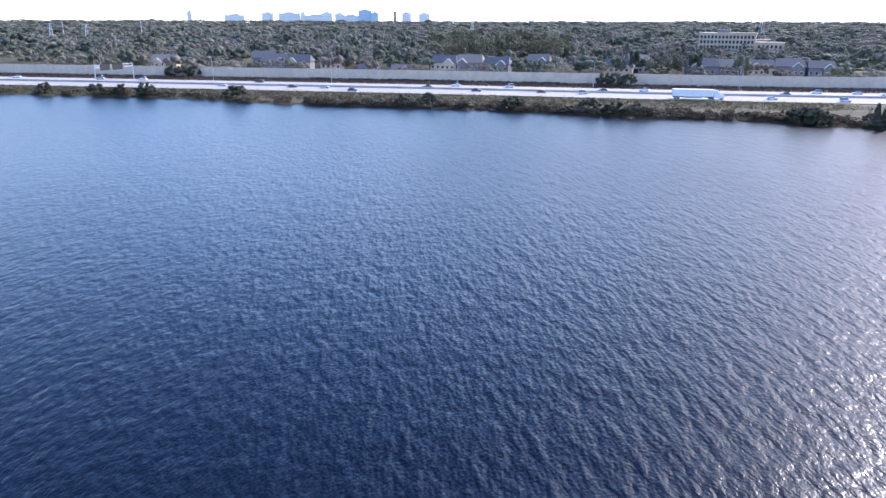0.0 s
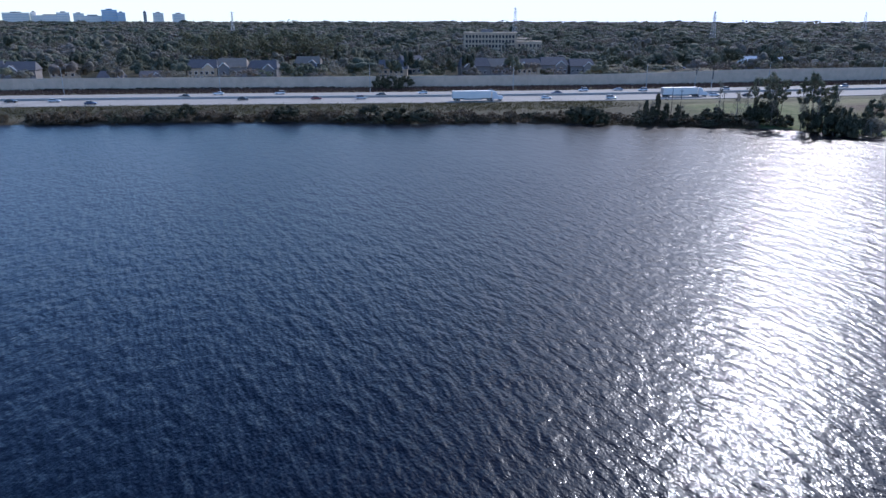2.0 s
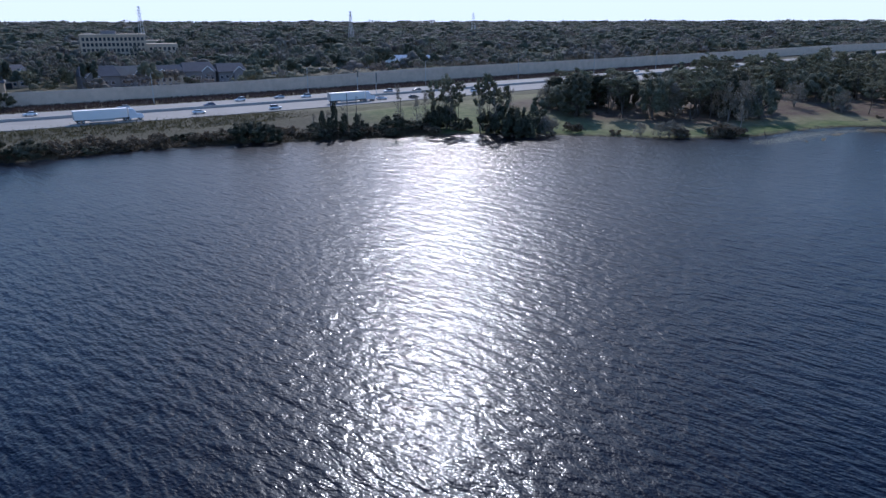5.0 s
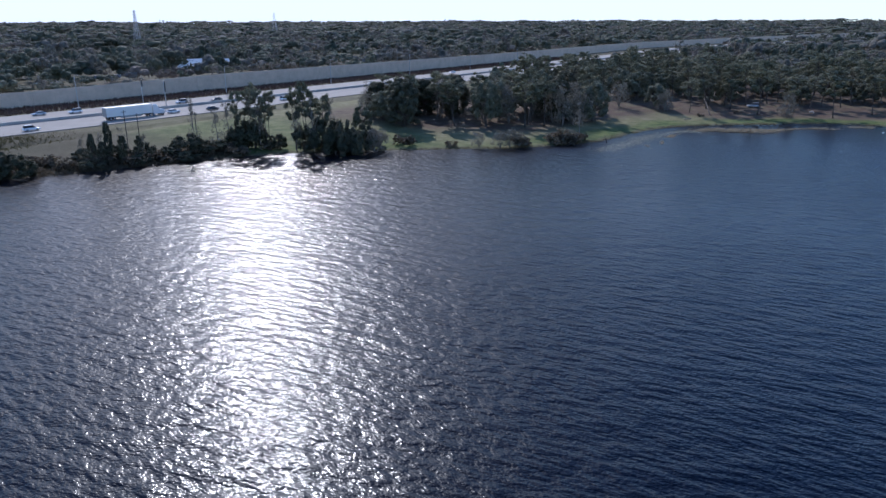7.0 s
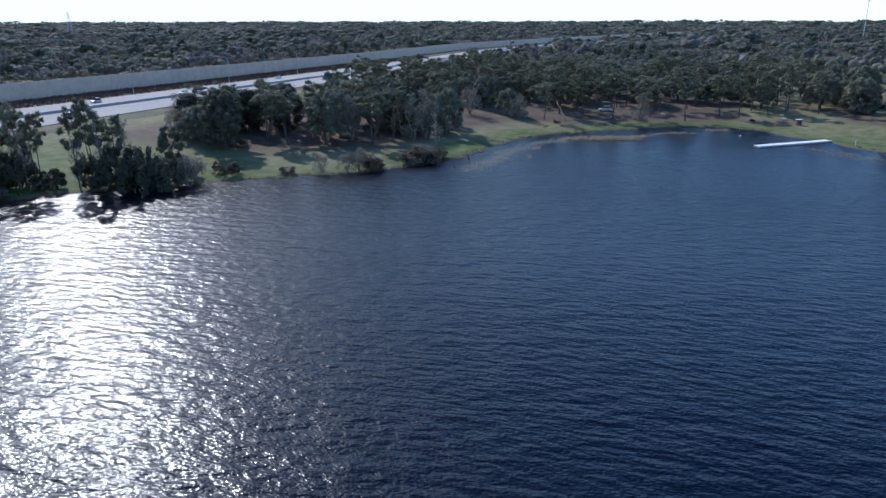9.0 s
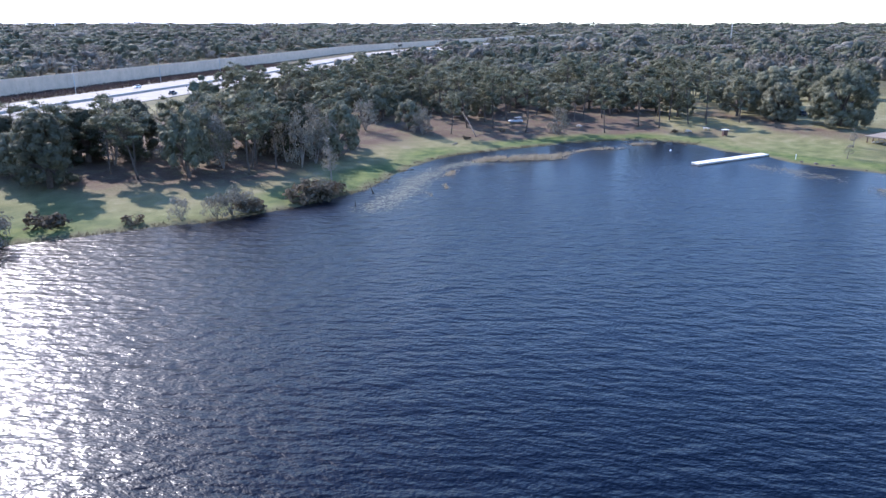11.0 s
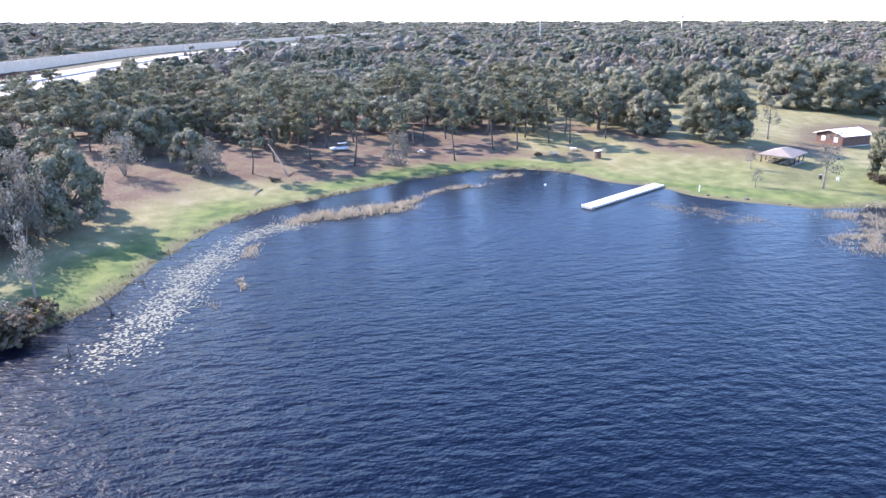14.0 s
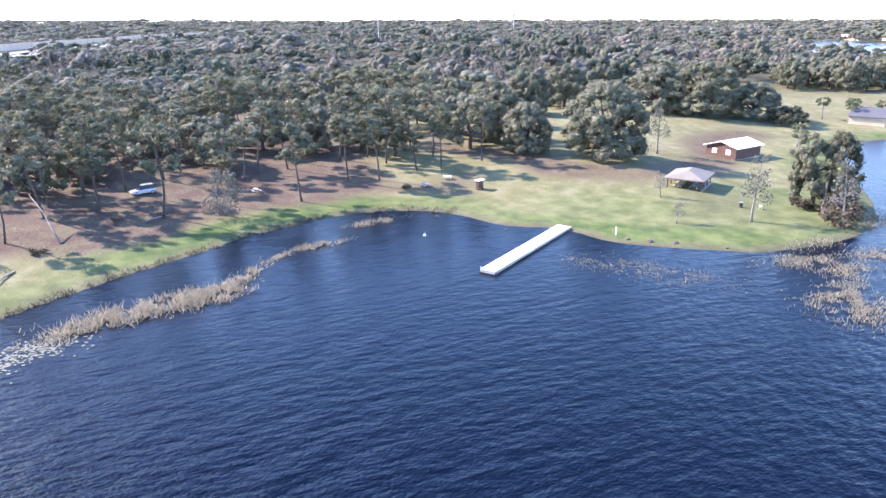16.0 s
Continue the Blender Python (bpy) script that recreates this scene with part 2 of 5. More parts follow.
# ---- mesh helpers ----
class Shape:
    """Gathers corners and faces, then becomes one mesh object."""

    def __init__(self):
        self.v, self.f, self.n = [], [], 0

    def add(self, verts, faces):
        verts = np.asarray(verts, float).reshape(-1, 3)
        self.v.append(verts)
        self.f += [tuple(i + self.n for i in face) for face in faces]
        self.n += len(verts)
        return self

    def quads(self, corners):
        """corners: n x 4 x 3, loose quads."""
        n = len(corners)
        ids = (np.arange(n * 4).reshape(n, 4) + self.n).tolist()
        self.v.append(corners.reshape(-1, 3))
        self.f += [tuple(i) for i in ids]
        self.n += n * 4
        return self

    def box(self, x0, y0, z0, x1, y1, z1, m=None):
        c = np.array([(x, y, z) for z in (z0, z1) for y in (y0, y1) for x in (x0, x1)], float)
        if m is not None:
            c = np.array([m @ Vector(p) for p in c])
        return self.add(c, [(0, 2, 3, 1), (4, 5, 7, 6), (0, 1, 5, 4), (2, 6, 7, 3), (0, 4, 6, 2), (1, 3, 7, 5)])

    def tube(self, pts, radii, sides=6):
        pts = [Vector(p) for p in pts]
        rings = []
        for i, p in enumerate(pts):
            d = (pts[min(i + 1, len(pts) - 1)] - pts[max(i - 1, 0)]).normalized()
            a = d.cross(Vector((0.31, 0.95, 0.05)) if abs(d.z) > 0.5 else Vector((0, 0, 1))).normalized()
            b = d.cross(a)
            rings += [p + (a * math.cos(k * math.tau / sides) + b * math.sin(k * math.tau / sides)) * radii[i] for k in range(sides)]
        faces = [(i * sides + k, i * sides + (k + 1) % sides, (i + 1) * sides + (k + 1) % sides, (i + 1) * sides + k) for i in range(len(pts) - 1) for k in range(sides)]
        last = (len(pts) - 1) * sides
        faces += [tuple(range(sides))[::-1], tuple(range(last, last + sides))]
        return self.add(rings, faces)

    def loft(self, rings):
        """Closed rings of equal length, one after another, capped at both ends."""
        k = len(rings[0])
        faces = [(i * k + j, i * k + (j + 1) % k, (i + 1) * k + (j + 1) % k, (i + 1) * k + j) for i in range(len(rings) - 1) for j in range(k)]
        last = (len(rings) - 1) * k
        faces += [tuple(range(k))[::-1], tuple(range(last, last + k))]
        return self.add([p for r in rings for p in r], faces)

    def mesh(self, name, mat, smooth=False):
        me = bpy.data.meshes.new(name)
        me.from_pydata(np.concatenate(self.v).tolist(), [], self.f)
        if mat:
            me.materials.append(mat)
        if smooth:
            me.shade_smooth()
        me.update()
        return me


def part(name, shape, mat, parent=None, label="", at=None, smooth=False):
    ob = new(name, shape if isinstance(shape, bpy.types.Mesh) else shape.mesh(name, mat, smooth))
    if parent:
        ob.parent = parent
    if at is not None:
        ob.matrix_basis = at
    return tagged(ob, label)


def thing(name, m, label, category, group="", kind=""):
    ob = new(name)
    ob.empty_display_size = 0.3
    ob.matrix_basis = m
    return tagged(ob, label, category, group, kind)


def cards(rng, centres, size, upright=0.0, out=None, stray=0.3):
    """Small leaf clumps: bent-off quads turned every way about the given centres, or more or less facing out."""
    n = len(centres)
    a = rng.normal(size=(n, 3))
    if out is not None:
        face = out / (np.linalg.norm(out, axis=1)[:, None] + 1e-9) + rng.normal(size=(n, 3)) * stray
        a = np.cross(face, a)
    a /= np.linalg.norm(a, axis=1)[:, None]
    b = rng.normal(size=(n, 3))
    b[:, 2] += upright * 3
    if out is not None:
        b = np.cross(face, a)
    b -= a * (a * b).sum(1)[:, None]
    b /= np.linalg.norm(b, axis=1)[:, None]
    s = (size * rng.uniform(0.6, 1.3, n))[:, None]
    a, b = a * s * rng.uniform(0.5, 1.0, (n, 1)), b * s
    return np.stack([centres - a * 0.3 - b, centres + a - b * 0.2, centres + a * 0.25 + b, centres - a + b * 0.15], 1)


# ---- the lie of the land ----
SHORE = [(-900, 430), (-420, 372), (-209, 336), (-126, 322), (-69, 298), (-21, 288), (24, 276), (64, 258), (103, 250), (133, 233), (154, 222), (169, 213), (183, 199), (194, 184), (204, 168), (214, 154),
         (233, 139.5), (250, 135), (270, 127.5), (282, 116.5), (290, 105), (299, 92.5), (305, 79), (305, 66), (299.5, 58), (291, 54), (283, 45), (273, 40), (266, 31), (262, 24), (261, 15), (262, 6), (266, -4),
         (274, -14), (285, -25), (301, -37), (316, -58), (327, -82), (318, -104), (280, -140), (210, -210), (160, -420), (100, -900), (-900, -900)]


def smooth_line(points, steps):
    p = np.array(points, float)
    out = []
    for i in range(len(p) - 1):
        a, b, c, d = p[max(i - 1, 0)], p[i], p[i + 1], p[min(i + 2, len(p) - 1)]
        for u in np.arange(steps) / steps:
            out.append(0.5 * (2 * b + (c - a) * u + (2 * a - 5 * b + 4 * c - d) * u * u + (3 * b - a - 3 * c + d) * u ** 3))
    return np.array(out + [p[-1]])


LAKE = np.concatenate([smooth_line(SHORE[:-3], 4), np.array(SHORE[-3:], float)])
LAKE[:, 0] += [0.9 * noise.noise((x * 0.11, y * 0.11, 3.0)) for x, y in LAKE]
LAKE[:, 1] += [0.9 * noise.noise((x * 0.11, y * 0.11, 9.0)) for x, y in LAKE]


def off_shore(x, y):
    """Metres from the waterline, positive on land."""
    x, y = np.atleast_1d(np.asarray(x, float)), np.atleast_1d(np.asarray(y, float))
    best, inside = np.full(x.shape, 1e9), np.zeros(x.shape, bool)
    for (ax, ay), (bx, by) in zip(LAKE, np.roll(LAKE, -1, 0)):
        dx, dy = bx - ax, by - ay
        u = np.clip(((x - ax) * dx + (y - ay) * dy) / (dx * dx + dy * dy + 1e-9), 0, 1)
        best = np.minimum(best, (x - ax - u * dx) ** 2 + (y - ay - u * dy) ** 2)
        cross = (ay > y) != (by > y)
        inside ^= cross & (x < dx * (y - ay) / (dy if dy else 1e-9) + ax)
    return np.where(inside, -1, 1) * np.sqrt(best)


def ease(v, a, b):
    u = np.clip((v - a) / (b - a), 0, 1)
    return u * u * (3 - 2 * u)


ROAD_X = [-4800, -1500, -400, -220, 0, 100, 200, 300, 450, 600, 880, 1150, 1560, 2050, 2300, 4800]
ROAD_Y = [1350, 640, 392, 358, 316, 292, 275, 264, 247, 234, 218, 153, 33, -175, -268, -1200]
ROAD_Z, ROAD_W, WALL_OFF = 2.7, 47.0, 72.0
_rx = np.linspace(-4800, 4800, 1921)
_ry = np.interp(_rx, ROAD_X, ROAD_Y)
_ry = np.convolve(np.pad(_ry, 12, mode="edge"), np.ones(25) / 25, "valid")


def road_y(x):
    """The near edge of the highway."""
    return np.interp(x, _rx, _ry)


def land(x, y):
    """Height of the ground."""
    x, y = np.atleast_1d(np.asarray(x, float)), np.atleast_1d(np.asarray(y, float))
    d = off_shore(x, y)
    z = 0.45 * (1 - np.exp(-np.maximum(d, 0) / 2.5)) + 2.5 * ease(d, 2, 62)
    swell = np.sin(x * 0.061 + 1.3) * np.sin(y * 0.047) * 0.35 + np.sin(x * 0.17) * np.sin(y * 0.19 + 2) * 0.12
    z += swell * ease(d, 6, 40)
    z = np.where(d < 0, np.maximum(-2.5, d * 0.25), z)
    far = np.hypot(x - 90, y - 60)
    z += 20 * ease(far, 1300, 4600)
    o = y - road_y(x)
    flat = ease(o, -14, -4) * (1 - ease(o, WALL_OFF + 2, WALL_OFF + 20))
    z = z * (1 - flat) + (ROAD_Z - 0.25) * flat
    ditch = np.exp(-((o + 15) / 1.7) ** 2) * ease(x, 110, 150) * (1 - ease(x, 300, 340))
    return z - 1.0 * ditch


def land_at(x, y):
    return float(land(x, y)[0])


def spread(*stretches):
    return np.unique(np.round(np.concatenate([np.arange(a, b, s) for a, b, s in stretches]), 3))


TRACK = [(352, 40), (336, 30), (318, 24), (306, 14), (309, -4), (318, -16), (334, -30), (345, -52)]


def make_ground():
    out = np.geomspace(8, 4100, 26)
    xs = np.unique(np.concatenate([-300 - out, spread((-300, 100, 6), (100, 350, 2.2), (350, 700.1, 8)), 700 + out]))
    ys = np.unique(np.concatenate([-140 - out, spread((-140, 350, 2.4), (350, 700.1, 10)), 700 + out]))
    gx, gy = np.meshgrid(xs, ys)
    x, y = gx.ravel(), gy.ravel()
    z, d = land(x, y), off_shore(x, y)
    i = np.arange(len(xs) * len(ys)).reshape(len(ys), len(xs))
    quads = np.stack([i[:-1, :-1], i[:-1, 1:], i[1:, 1:], i[1:, :-1]], -1).reshape(-1, 4)
    me = bpy.data.meshes.new("ground")
    me.from_pydata(np.stack([x, y, z], 1).tolist(), [], quads.tolist())
    wob = np.array([noise.noise((a * 0.045, b * 0.045, 0)) for a, b in zip(x, y)])
    o = y - road_y(x)
    grove = ease(d + 4 * wob, 8, 14) * ease(x + 14 * wob, 286, 300) * ease(y + 22 * wob, 44, 58) * (1 - ease(o, -60, -20))
    clump = ease(x, 215, 235) * ease(y, 135, 150) * ease(d, 14, 26) * (1 - ease(o, -40, -25))
    needles = np.clip(np.maximum(grove, clump) * 0.95 + 0.25 * ease(wob, 0.1, 0.5) * ease(d, 4, 12), 0, 1)
    lush = (1 - ease(d, 7 + 5 * wob, 14 + 6 * wob)) * ease(d, 0.6, 2.5) * (0.55 + 0.45 * ease(wob, -0.3, 0.2))
    lush = np.where(x > 150, lush, lush * 0.35)
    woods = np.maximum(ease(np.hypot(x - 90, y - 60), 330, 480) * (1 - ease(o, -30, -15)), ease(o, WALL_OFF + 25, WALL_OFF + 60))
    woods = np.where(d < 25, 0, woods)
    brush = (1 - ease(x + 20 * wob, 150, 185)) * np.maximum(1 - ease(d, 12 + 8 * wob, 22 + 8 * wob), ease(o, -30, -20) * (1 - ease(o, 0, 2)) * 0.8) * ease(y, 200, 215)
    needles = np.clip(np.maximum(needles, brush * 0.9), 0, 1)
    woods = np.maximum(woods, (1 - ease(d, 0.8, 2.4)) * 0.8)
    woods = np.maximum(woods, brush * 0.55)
    # strip below the wall: dark mulch, deepened to include the wall's shade
    verge = ease(o, ROAD_W + 2, ROAD_W + 4) * (1 - ease(o, WALL_OFF + 2, WALL_OFF + 6)) * ease(x, -2000, -1500)
    needles = np.maximum(needles, verge * 0.95)
    woods = np.maximum(woods * (1 - verge), verge * 0.85)
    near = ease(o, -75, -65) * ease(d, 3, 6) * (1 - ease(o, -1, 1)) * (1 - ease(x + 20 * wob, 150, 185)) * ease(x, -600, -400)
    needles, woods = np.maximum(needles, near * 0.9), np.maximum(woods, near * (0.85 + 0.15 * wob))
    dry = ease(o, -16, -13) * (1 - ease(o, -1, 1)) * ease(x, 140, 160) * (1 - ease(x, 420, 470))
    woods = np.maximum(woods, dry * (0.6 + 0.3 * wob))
    track = np.full(x.shape, 1e9)
    for (ax, ay), (bx, by) in zip(TRACK[:-1], TRACK[1:]):
        u = np.clip(((x - ax) * (bx - ax) + (y - ay) * (by - ay)) / ((bx - ax) ** 2 + (by - ay) ** 2), 0, 1)
        track = np.minimum(track, np.hypot(x - ax - u * (bx - ax), y - ay - u * (by - ay)))
    needles = np.maximum(needles, (1 - ease(track + 6 * wob, 3, 10)) * 0.85)
    lawn = ease(x, 158, 168) * (1 - ease(x, 205, 225)) * ease(d, 4, 8) * (1 - ease(o, -22, -17)) * ease(y, 170, 190)
    point = ease(x, 255, 262) * (1 - ease(x + 8 * wob, 286, 304)) * ease(y, -14, -6) * (1 - ease(y + 6 * wob, 34, 48)) * ease(d, 1, 4)
    lush = np.maximum(np.maximum(lush, 0.65 * lawn), 0.55 * point)
    col = me.color_attributes.new("cover", "FLOAT_COLOR", "POINT")
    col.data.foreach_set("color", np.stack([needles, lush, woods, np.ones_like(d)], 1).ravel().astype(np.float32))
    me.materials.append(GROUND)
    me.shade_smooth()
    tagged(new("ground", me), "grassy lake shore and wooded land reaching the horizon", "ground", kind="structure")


make_ground()
lake = Shape().add([(-1000, -1000, 0), (500, -1000, 0), (500, 470, 0), (-1000, 470, 0)], [(0, 1, 2, 3)])
tagged(part("water", lake, WATER), "dark blue lake water ruffled by wind", "water", kind="structure")


# ---- highway ----
def ribbon(name, off0, off1, z, thick, mat, x0=-1500, x1=2400, label="", category="road", step=15.0):
    xs = np.arange(x0, x1 + 1, step)
    s = Shape()
    rings = [[(x, road_y(x) + off0, z - thick), (x, road_y(x) + off1, z - thick), (x, road_y(x) + off1, z), (x, road_y(x) + off0, z)] for x in xs]
    s.loft(rings)
    return tagged(part(name, s, mat), label, category, kind="structure")


ribbon("road", 0, 22.2, ROAD_Z, 0.5, PAVING, label="pale concrete carriageway with four lanes and shoulders")
ribbon("road", 24.8, ROAD_W, ROAD_Z, 0.5, PAVING, label="pale concrete carriageway beyond the median barrier")
ribbon("median_barrier", 23.2, 23.8, ROAD_Z + 0.9, 1.3, CONCRETE, label="low concrete median barrier", category="barrier")
# the dark colour stands in for the shade beside the barrier
ribbon("median", 22.2, 24.8, ROAD_Z - 0.03, 0.4, DARK, label="dark median strip with the barrier shade put into its colour", category="road")


def make_wall():
    wall = thing("wall_north", Matrix(), "tall tan precast noise wall along the highway", "wall", kind="structure")
    panel = Shape().box(-3.92, -0.1, 0, 3.92, 0.1, 5.6).mesh("panel", WALL)
    post = Shape().box(-0.16, -0.16, 0, 0.16, 0.16, 5.72).mesh("post", WALL)
    x = -420.0
    long_panel = Shape().box(-12.02, -0.1, 0, 12.02, 0.1, 5.6).mesh("panel", WALL)
    while x < 2300:
        y0 = road_y(x) + WALL_OFF
        span = 8.1 if x < 650 else 24.3
        tall = Matrix.Diagonal((1, 1, float(1 + 0.28 * ease(x, 170, 290)), 1))
        x1 = x + span * math.cos(math.atan(float(road_y(x + 8) - road_y(x)) / 8))
        y1 = road_y(x1) + WALL_OFF
        a = math.degrees(math.atan2(y1 - y0, x1 - x))
        part("panel", panel if span < 10 else long_panel, None, wall, at=pose((x + x1) / 2, (y0 + y1) / 2, ROAD_Z - 0.2, 0, 0, a) @ tall)
        part("post", post, None, wall, at=pose(x, y0, ROAD_Z - 0.3, 0, 0, a) @ tall)
        x = x1


make_wall()


# ---- trees ----
def limb_line(rng, start, way, length, bend=0.25, n=4):
    pts, p, w = [Vector(start)], Vector(start), Vector(way).normalized()
    for _ in range(n):
        w = (w + Vector(rng.normal(size=3)) * bend * 0.5).normalized()
        p = p + w * length / n
        pts.append(p.copy())
    return pts


def tuft(rng, centre, radius, count, size, flat=0.7, lean=None):
    p = rng.normal(size=(count, 3))
    p *= (rng.uniform(0.4, 1.1, count) ** 0.6 / np.linalg.norm(p, axis=1))[:, None]
    return cards(rng, np.asarray(centre) + p * radius * np.array([1, 1, flat]), size, 0.0, p + (np.array([0, 0, 0.35]) if lean is None else np.asarray(lean)))


def lump(rng, centre, radius, flat=0.8, spokes=7):
    """The leafy body of one bough: an uneven closed blob under the outer leaves."""
    p = np.array([(math.cos(a + e) * math.cos(e), math.sin(a + e) * math.cos(e), math.sin(e)) for e in (-0.75, 0.0, 0.7) for a in np.linspace(0, math.tau, spokes, endpoint=False)] + [(0, 0, 1), (0, 0, -1)])
    p *= (1 + rng.normal(size=len(p)) * 0.14)[:, None]
    f = [(r * spokes + k, r * spokes + (k + 1) % spokes, (r + 1) * spokes + (k + 1) % spokes, (r + 1) * spokes + k) for r in range(2) for k in range(spokes)]
    f += [(2 * spokes + k, 2 * spokes + (k + 1) % spokes, 3 * spokes) for k in range(spokes)] + [((k + 1) % spokes, k, 3 * spokes + 1) for k in range(spokes)]
    return np.asarray(centre) + p * radius * np.array([1, 1, flat]), f


def tree_meshes(kind, seed):
    """Trunk with limbs, and crown, of one tree of its kind."""
    rng = np.random.default_rng(seed)
    wood, crown = Shape(), Shape()
    if kind == "pine":
        h = 15.0 * rng.uniform(0.92, 1.1)
        top = limb_line(rng, (0, 0, -0.3), (rng.normal() * 0.05, rng.normal() * 0.05, 1), h * 0.95, 0.1, 7)
        wood.tube(top, np.linspace(0.24, 0.06, 8), 7)
        for k in range(22):
            u = rng.uniform(0.52, 0.99)
            i = min(int(u * 7), 6)
            base = top[i].lerp(top[i + 1], u * 7 - i)
            a, reach = rng.uniform(0, math.tau), 0.9 + 3.3 * math.sin(min(1.0, (1.06 - u) * 2.6) * 1.57) * rng.uniform(0.55, 1.1) * (0.65 if u < 0.62 else 1)
            line = limb_line(rng, base, (math.cos(a), math.sin(a), rng.uniform(0.1, 0.55)), reach, 0.35, 3)
            wood.tube(line, np.linspace(0.07, 0.02, 4), 4)
            size = rng.uniform(0.95, 1.5)
            crown.quads(tuft(rng, line[3] + Vector((0, 0, 0.2)), size, 50, 0.2, 0.6))
            crown.add(*lump(rng, line[3] + Vector((0, 0, 0.15)), size * 0.6, 0.55, 6))
            if reach > 2:
                crown.quads(tuft(rng, line[2] + Vector((0, 0, 0.25)), rng.uniform(0.7, 1.1), 34, 0.19, 0.6))
        crown.quads(tuft(rng, top[-1], 1.25, 60, 0.19, 0.7))
        return wood.mesh("trunk", BARK, True), crown.mesh("crown", PINE, True)
    if kind in ("oak", "great_oak", "thicket", "evergreen"):
        h, wide, low, count, per, leaf, bough = {"oak": (9.0, 5.4, 1.1, 56, 60, 0.21, 1.4), "great_oak": (16.5, 10.0, 0.3, 150, 90, 0.25, 2.0), "thicket": (4.4, 3.4, 0.1, 34, 50, 0.165, 0.95), "evergreen": (13.0, 5.0, 0.5, 84, 56, 0.22, 1.5)}[kind]
        wood.tube(limb_line(rng, (0, 0, -0.3), (0, 0, 1), h * 0.35, 0.1, 3), [v * h / 9 for v in (0.5, 0.42, 0.38, 0.3)], 8)
        mid = Vector((0, 0, h * 0.42))
        for k in range(count):
            a, v = rng.uniform(0, math.tau), rng.uniform(0, 1)
            r = rng.uniform(0.55, 1.0) ** 0.5
            lim = wide * math.sqrt(max(0.04, 1 - abs(v * 1.4 - 0.42) ** 2.2)) * rng.uniform(0.78, 1.08)
            p = Vector((math.cos(a) * r * lim, math.sin(a) * r * lim, low + bough * 0.5 + v * (h - low - bough * 0.8)))
            if k % 6 == 0 and kind != "thicket":
                s = Vector((0, 0, h * 0.25))
                wood.tube([s, s.lerp(p, 0.5) + Vector((0, 0, 0.5)), p], [v2 * h / 9 for v2 in (0.22, 0.12, 0.04)], 5)
            size = bough * rng.uniform(0.7, 1.15)
            crown.add(*lump(rng, p, size * 0.66, 0.78))
            crown.quads(tuft(rng, p, size, per, leaf, 0.8, (p - mid).normalized() * 0.7 + Vector((0, 0, 0.2))))
        return wood.mesh("trunk", BARK, True), crown.mesh("crown", THICKET if kind in ("thicket", "evergreen") else OAK, True)
    if kind == "bare":
        h = 11.0
        top = limb_line(rng, (0, 0, -0.3), (0, 0, 1), h, 0.06, 7)
        wood.tube(top, (0.3, 0.2, 0.17, 0.14, 0.12, 0.09, 0.06, 0.03), 7)
        for k in range(34):
            u = rng.uniform(0.3, 0.98)
            i = min(int(u * 7), 6)
            base = top[i].lerp(top[i + 1], u * 7 - i)
            a, reach = rng.uniform(0, math.tau), (1.1 - u) * 2.6 + 0.7
            line = limb_line(rng, base, (math.cos(a), math.sin(a), rng.uniform(0.3, 0.9)), reach, 0.4, 3)
            wood.tube(line, (0.045, 0.03, 0.02, 0.008), 4)
            crown.quads(tuft(rng, line[-1], 0.75, 13, 0.16, 0.9))
            crown.quads(tuft(rng, line[2], 0.6, 9, 0.16, 0.9))
        return wood.mesh("trunk", PALE_BARK, True), crown.mesh("crown", MOSS)
    if kind == "willow":
        for k in range(5):
            a = rng.uniform(0, math.tau)
            wood.tube(limb_line(rng, (0, 0, -0.2), (math.cos(a) * 0.45, math.sin(a) * 0.45, 1), 4.5, 0.25, 4), np.linspace(0.13, 0.02, 5), 5)
        for k in range(34):
            a, r, v = rng.uniform(0, math.tau), rng.uniform(0.2, 1.0) ** 0.5, rng.uniform(0, 1)
            lim = 3.4 * math.sqrt(max(0.1, 1 - (v * 1.25 - 0.35) ** 2))
            crown.quads(tuft(rng, (math.cos(a) * r * lim, math.sin(a) * r * lim, 1.2 + 5.0 * v), 1.1, 44, 0.17, 0.9))
        return wood.mesh("trunk", PALE_BARK, True), crown.mesh("crown", MOSS)
    # shrub
    for k in range(4):
        a = rng.uniform(0, math.tau)
        wood.tube(limb_line(rng, (0, 0, -0.2), (math.cos(a) * 0.6, math.sin(a) * 0.6, 1), 1.8, 0.3, 3), np.linspace(0.07, 0.02, 4), 4)
    for k in range(20):
        a, r, v = rng.uniform(0, math.tau), rng.uniform(0.1, 1.0) ** 0.5, rng.uniform(0, 1) ** 1.3
        crown.quads(tuft(rng, (math.cos(a) * r * 1.9, math.sin(a) * r * 1.9, 0.3 + 2.1 * v * (1.15 - 0.5 * r)), 0.75, 20, 0.26, 0.8))
    return wood.mesh("trunk", BARK, True), crown.mesh("crown", BUSH)


